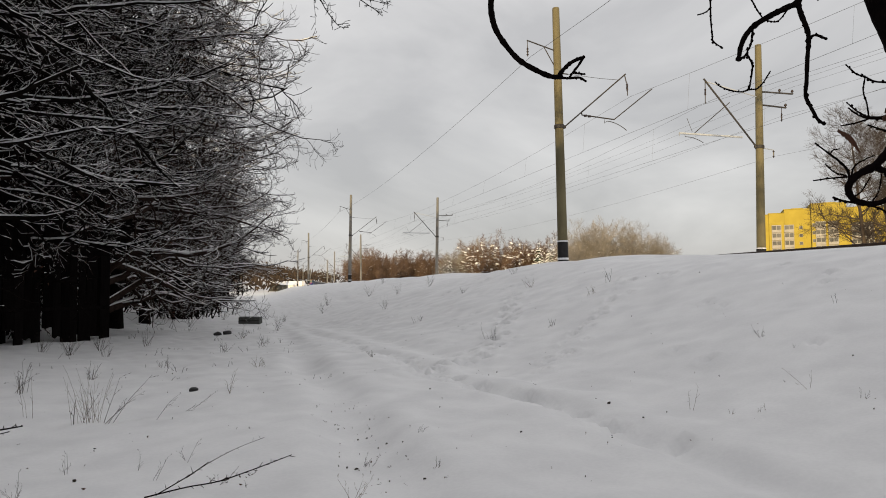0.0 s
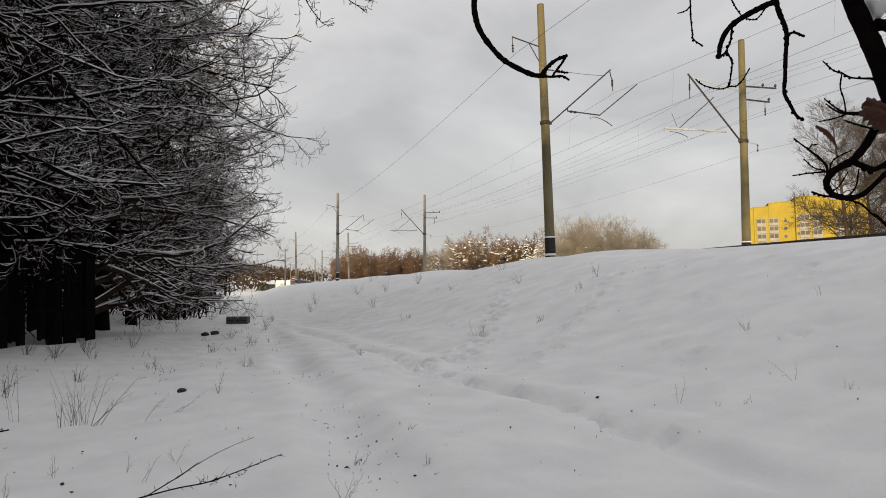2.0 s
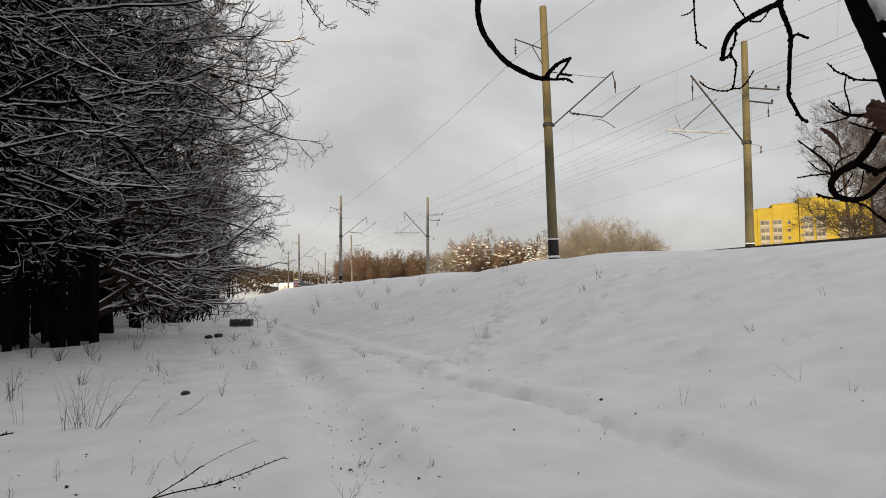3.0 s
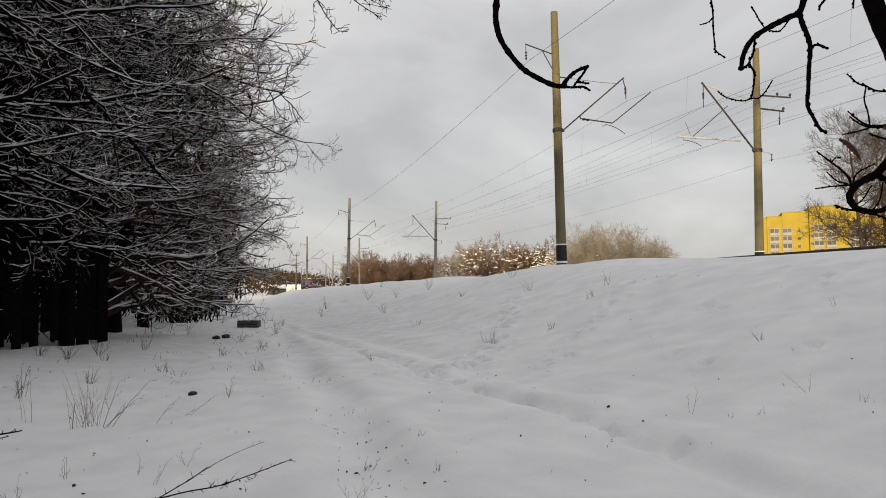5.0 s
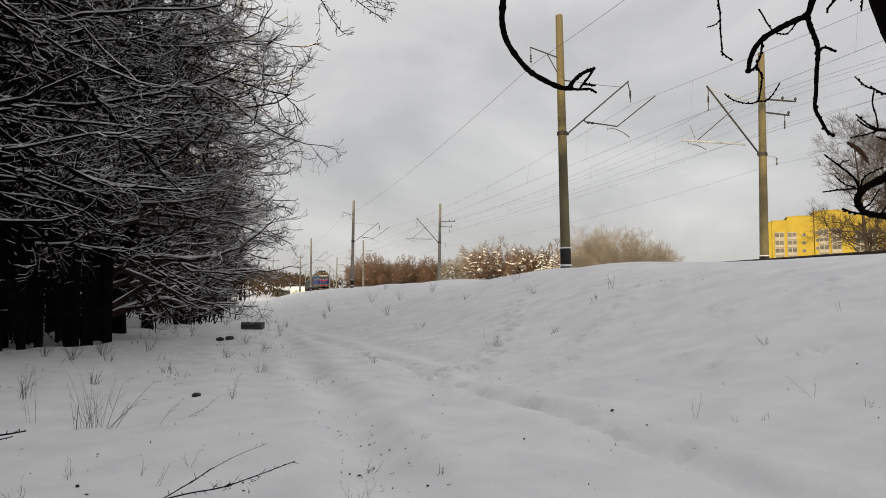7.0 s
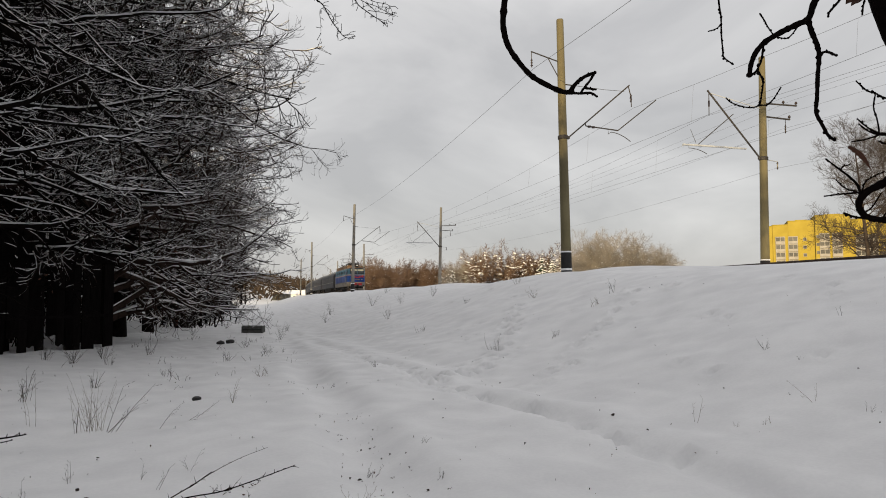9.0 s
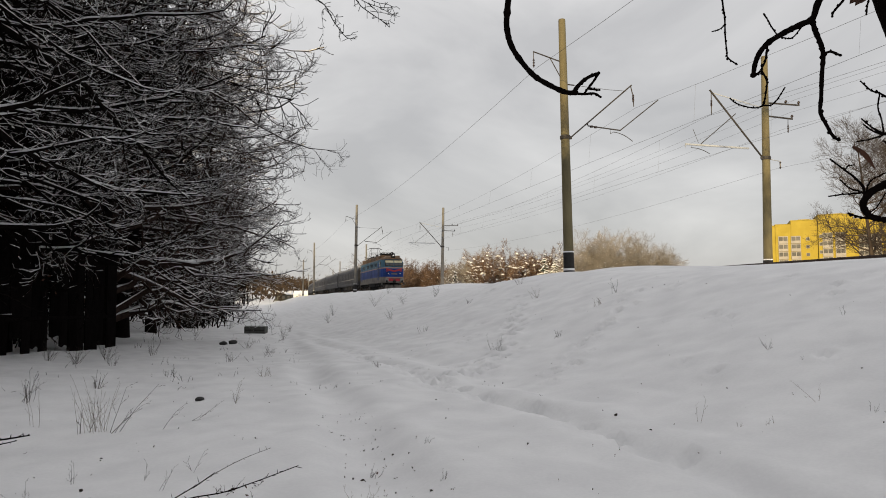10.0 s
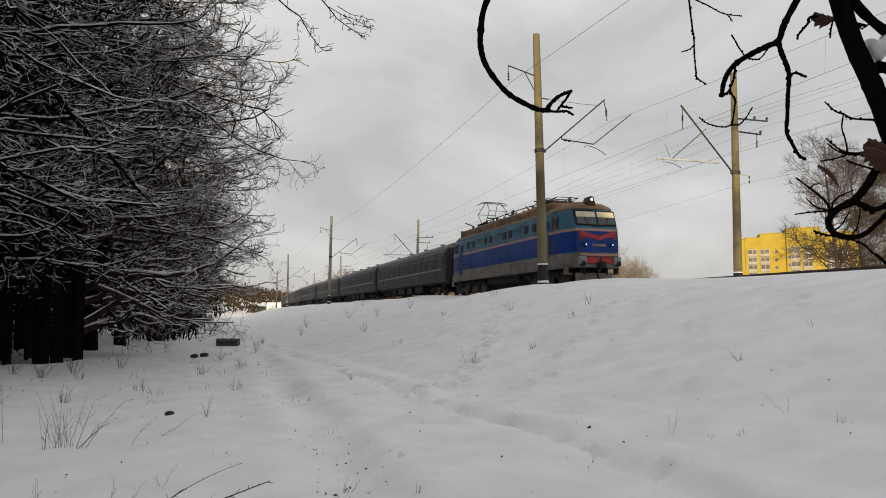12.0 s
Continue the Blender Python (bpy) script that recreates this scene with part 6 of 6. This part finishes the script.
# ---- on the snow ----
def build_block():
    b = new("concrete_block")
    b.matrix_basis = pose(0.42, 35.4, gz(0.42, 35.4) - 0.05, 0, 0, -14)
    part("body", Geo().box((0, 0, 0.19), (1.02, 0.6, 0.38), 0.03), STONE, b)
    # a thin dark strip laid on the front face
    part("groove", Geo().box((0, -0.302, 0.20), (0.92, 0.02, 0.05), 0.005), TAR, b, "dark strip along the front")
    part("snow", Geo().box((0, 0.02, 0.40), (0.98, 0.54, 0.06), 0.028), CAP, b, "thin cap of snow")
    tagged(b, "grey weathered concrete block lying in the snow", "concrete block")


def build_stone(x, y, s, seed, text):
    r = np.random.default_rng(seed)
    bm = bmesh.new()
    bmesh.ops.create_icosphere(bm, subdivisions=2, radius=s)
    for v in bm.verts:
        v.co *= 1 + 0.22 * noise.noise(v.co * (1.6 / s) + Vector((seed, 0, 0)))
        v.co.z *= 0.62
    me = bpy.data.meshes.new("stone")
    bm.to_mesh(me)
    bm.free()
    o = put("stone", me, TAR, m=pose(x, y, gz(x, y) + s * 0.25, 0, 0, 40 * seed))
    tagged(o, text, "stone", "dark stones on the snow")


def stems(name, x, y, n, h, lean, rad, col, seed, label, twigs=2, away=(0, 0), wide=0.12):
    """A tuft of dry stems growing out of the snow."""
    r = np.random.default_rng(seed)
    S = np.stack([x + r.normal(0, wide, n), y + r.normal(0, wide, n), np.zeros(n)], -1)
    S[:, 2] = ground_z(S[:, 0], S[:, 1]) - 0.04
    D = np.stack([r.normal(away[0], lean, n), r.normal(away[1], lean, n), np.ones(n)], -1)
    P = bend(S, D, h * r.uniform(0.5, 1.1, n), 7, 0.0, -0.25, 0.06, r)
    R = rad * np.linspace(1, 0.35, 7)[None] * r.uniform(0.7, 1.2, (n, 1))
    ob = new(name)
    for k in range(n):
        ch = [tube_arrays(P[k:k + 1], R[k:k + 1], 5)]
        if twigs:
            C, RC = children(P[k:k + 1], R[k:k + 1], twigs, 0.4, 0.95, 0.6, h * 0.28, 4, 0.1, 0.2, 0.1, r, 0.75)
            E, RE = children(C, RC, 2, 0.5, 0.98, 0.6, h * 0.09, 3, 0.0, 0.1, 0.1, r, 0.9)
            ch += [tube_arrays(C, RC, 4), tube_arrays(E, np.maximum(RE, rad * 0.45), 4)]
        put("stem", array_mesh("stem", ch), col, ob)
    tagged(ob, label, "dry plant", "dry plants in the snow")


CLUMP = (-0.02, 6.38)     # crushed weeds beneath the shoots


def build_plants():
    r = random.Random(8)
    t1 = "pale dry grass tuft standing out of the snow"
    t2 = "dark dead weed stalk standing in the snow"
    stems("grass_tuft", -1.85, 9.9, 22, 0.76, 0.24, 0.0022, STRAW, 1, "tall pale dry grass clump in the snow", 1)
    stems("weed_stalk", -1.60, 9.6, 4, 0.72, 0.30, 0.0042, WEED, 2, "leaning dark dead weed with seed heads", 3, (0.45, 0.2))
    stems("weed_stalk", -1.30, 9.7, 2, 0.55, 0.34, 0.0032, WEED, 3, t2, 4, (0.75, 0.3))
    stems("weed_stalk", -1.92, 9.75, 1, 0.4, 0.05, 0.008, WEED, 4, t2, 1)
    stems("grass_tuft", -2.55, 10.2, 3, 0.6, 0.05, 0.0024, STRAW, 5, t1, 1)
    stems("weed_stalk", -0.9, 10.6, 2, 0.42, 0.3, 0.003, WEED, 6, t2, 3, (0.8, 0.2))
    for k, (x, y, n, h, dark) in enumerate((
            (7.6, 8.95, 7, 0.22, 1), (5.21, 7.36, 2, 0.32, 0), (6.38, 6.72, 2, 0.42, 0), (6.4, 6.04, 3, 0.18, 1), (7.4, 8.04, 3, 0.12, 1), (7.29, 15.7, 6, 0.22, 1),
            (9.06, 16.9, 5, 0.3, 0), (10.08, 17.9, 2, 0.5, 1), (9.7, 36.3, 9, 0.7, 1), (2.85, 15.6, 4, 0.2, 1), (1.17, 6.86, 6, 0.16, 1), (0.85, 5.5, 4, 0.36, 0), (5.95, 16.4, 5, 0.45, 1),
            (5.27, 6.74, 3, 0.14, 0), (5.5, 6.5, 3, 0.12, 0), (-0.18, 11.6, 6, 0.4, 0), (-1.5, 7.1, 3, 0.22, 1), (-1.67, 6.2, 5, 0.25, 1), (-4.2, 19.7, 14, 0.6, 1), (-4.95, 20.3, 12, 0.5, 1),
            (-3.6, 20.6, 10, 0.5, 1), (-2.66, 22.2, 8, 0.45, 1), (-3.2, 19.0, 6, 0.35, 1), (0.05, 24.4, 8, 0.45, 1), (1.44, 30.3, 9, 0.7, 1), (5.5, 47, 10, 0.9, 1), (8.4, 38.4, 7, 0.8, 1), (9.0, 8.9, 3, 0.2, 1),
            (1.82, 7.3, 4, 0.12, 1), (1.65, 6.0, 5, 0.12, 1), (6.2, 31, 8, 0.6, 1), (7.6, 43, 8, 0.9, 1), (4.4, 40, 8, 0.7, 1), (10.2, 52, 8, 0.9, 1), (8.6, 27, 5, 0.35, 1), (6.0, 24, 5, 0.3, 1),
            (9.6, 22.5, 5, 0.4, 0), (10.6, 26.5, 6, 0.45, 1), (-0.4, 19.5, 7, 0.35, 1), (0.6, 21.5, 7, 0.4, 1), (-1.6, 16.4, 6, 0.3, 1), (0.4, 16.0, 8, 0.25, 0), (-2.6, 14.2, 6, 0.35, 1), (-3.4, 12.6, 7, 0.5, 1), (-2.2, 33, 10, 0.7, 1), (-1.0, 42, 12, 0.8, 1), (2.2, 38, 8, 0.5, 1),
            (-0.9, 7.0, 2, 0.2, 1), (-0.75, 6.6, 2, 0.3, 1), (-0.5, 7.15, 2, 0.3, 1))):
        stems("weed_stalk" if dark else "grass_tuft", x, y, n if y < 12 else n + 2, h, 0.36, (0.0022 if y < 12 else 0.0038), WEED if dark else STRAW, 20 + k, t2 if dark else t1, 3, (0, 0), 0.02 if y < 12 else 0.05)
    for k in range(34):
        x, y = r.uniform(-4.2, 1.6), r.uniform(13.5, 33)
        stems("weed_stalk", x, y, r.randrange(2, 6), r.uniform(0.10, 0.30), 0.5, 0.005, WEED, 200 + k, "small dark dead weed poking out of the snow", 2)
    # the bramble shoots that lie across the foreground
    for k, (pts, rad) in enumerate((([(-0.73, 6.10, 0.02), (-0.43, 6.30, 0.06), (-0.18, 6.40, 0.10), (0.08, 6.61, 0.16), (0.28, 6.81, 0.21), (0.49, 7.09, 0.27)], 0.0062), ([(-0.65, 6.17, 0.02), (-0.43, 6.70, 0.12), (-0.29, 7.03, 0.18)], 0.0055),
                                    ([(-0.45, 6.63, 0.11), (-0.28, 7.01, 0.17), (-0.03, 7.47, 0.22), (0.25, 7.81, 0.28)], 0.0032), ([(-3.1, 9.2, 0.05), (-2.75, 9.5, 0.2), (-2.55, 9.7, 0.3)], 0.012), ([(-3.0, 9.0, 0.04), (-2.8, 9.25, 0.10), (-2.62, 9.45, 0.17)], 0.009))):
        q = [(x * (1 - z / 1.65), y * (1 - z / 1.65), gz(x, y) + z) for x, y, z in pts]
        P = curve_points(q, 7)
        b = new("bramble_shoot")
        part("stem", Geo().tube(P, np.linspace(rad, rad * 0.5, len(P)), 8), NEARBARK, b, smooth=True)
        for j in range(2, len(P), 2):
            d = Vector((r.uniform(-1, 1), r.uniform(-1, 1), r.uniform(-0.6, 1.0))).normalized() * r.uniform(0.02, 0.06)
            part("thorn", Geo().tube([P[j], P[j] + np.array(d) * 0.6, P[j] + np.array(d)], [rad * 0.5, rad * 0.4, rad * 0.2], 5), NEARBARK, b)
        tagged(b, "dark thorny shoot arching out of the snow", "bramble shoot", "bramble shoots")
    # withered stalks and leaves tangled under the shoots
    stems("weed_stalk", CLUMP[0] - 0.10, CLUMP[1] + 0.05, 5, 0.16, 0.6, 0.003, WEED, 401, "crushed dark weed under the thorny shoots", 2, (0.5, 0.0))
    stems("weed_stalk", CLUMP[0] + 0.06, CLUMP[1], 4, 0.12, 0.7, 0.003, WEED, 402, "crushed dark weed under the thorny shoots", 3, (0.4, 0.1))
    # fallen leaves and twigs lying about
    spots = [(-1.2, 8.7), (-0.99, 8.5), (-1.46, 8.07), (-1.21, 6.37), (-1.36, 6.7), (-1.95, 7.55), (-1.42, 7.44), (-0.1, 6.3), (0.02, 6.2), (4.56, 8.15), (-0.73, 12.13), (1.25, 6.95), (1.1, 6.75)] + [(CLUMP[0] + 0.05 * k - 0.13, CLUMP[1] + 0.03 * (k % 3)) for k in range(6)]
    for _ in range(110):
        spots.append((r.uniform(-3.5, 6.5), 5.2 + 16 * r.random() ** 1.6))
    for _ in range(70):      # specks along the ruts and up the bank
        spots.append((1.32 + r.gauss(0, 0.22), 5.3 + 5 * r.random()))
        spots.append((r.uniform(3.5, 11.5), 6.0 + 17 * r.random()))
    shapes = []
    for k in range(5):
        rr = np.random.default_rng(70 + k)
        me = leaf_mesh(np.zeros((1, 1, 3)), 1 + k % 3, 0.034 + 0.006 * k, rr)
        me.materials.append(LEAF if k % 2 else WEED)
        shapes.append(me)
    for k, (x, y) in enumerate(spots):
        o = put("fallen_leaf", shapes[k % 5], None, m=pose(x, y, gz(x, y) + 0.012, 0, 0, r.uniform(0, 360)) @ Matrix.Scale(r.uniform(0.5, 1.0) * (0.8 if k < 19 else 0.36), 4))
        tagged(o, "small dark withered leaf lying on the snow", "leaf", "fallen leaves on the snow")


build_block()
build_stone(-0.81, 26.2, 0.14, 1, "dark stone half sunk in the snow")
build_stone(-0.48, 26.1, 0.16, 2, "dark stone half sunk in the snow")
build_stone(-0.73, 12.1, 0.075, 3, "small black stone on the snow")
build_plants()


# ---- what moves ----
SPEED, FRONT_END = 27.3, 29.6     # metres a second; where the loco's nose stands at 12 s


def on_track(s, half):
    """The pose of a vehicle whose two pivots stand half in front and behind of s on the near track."""
    x0, y0 = line(s - half, NEAR_AXIS)
    x1, y1 = line(s + half, NEAR_AXIS)
    return pose((x0 + x1) / 2, (y0 + y1) / 2, RAIL, 0, 0, -math.degrees(math.atan2(x1 - x0, y1 - y0)))


def motions():
    times = [0.5 * k for k in range(25)]
    walk(loco, [(t, on_track(FRONT_END + SPEED * (12 - t) + 9.35, 5.6)) for t in times])
    for k, c in enumerate(coaches):
        mid = 18.7 + 0.6 + 11.75 + 24.54 * k
        walk(c, [(t, on_track(FRONT_END + SPEED * (12 - t) + mid, 8.5)) for t in times])


motions()
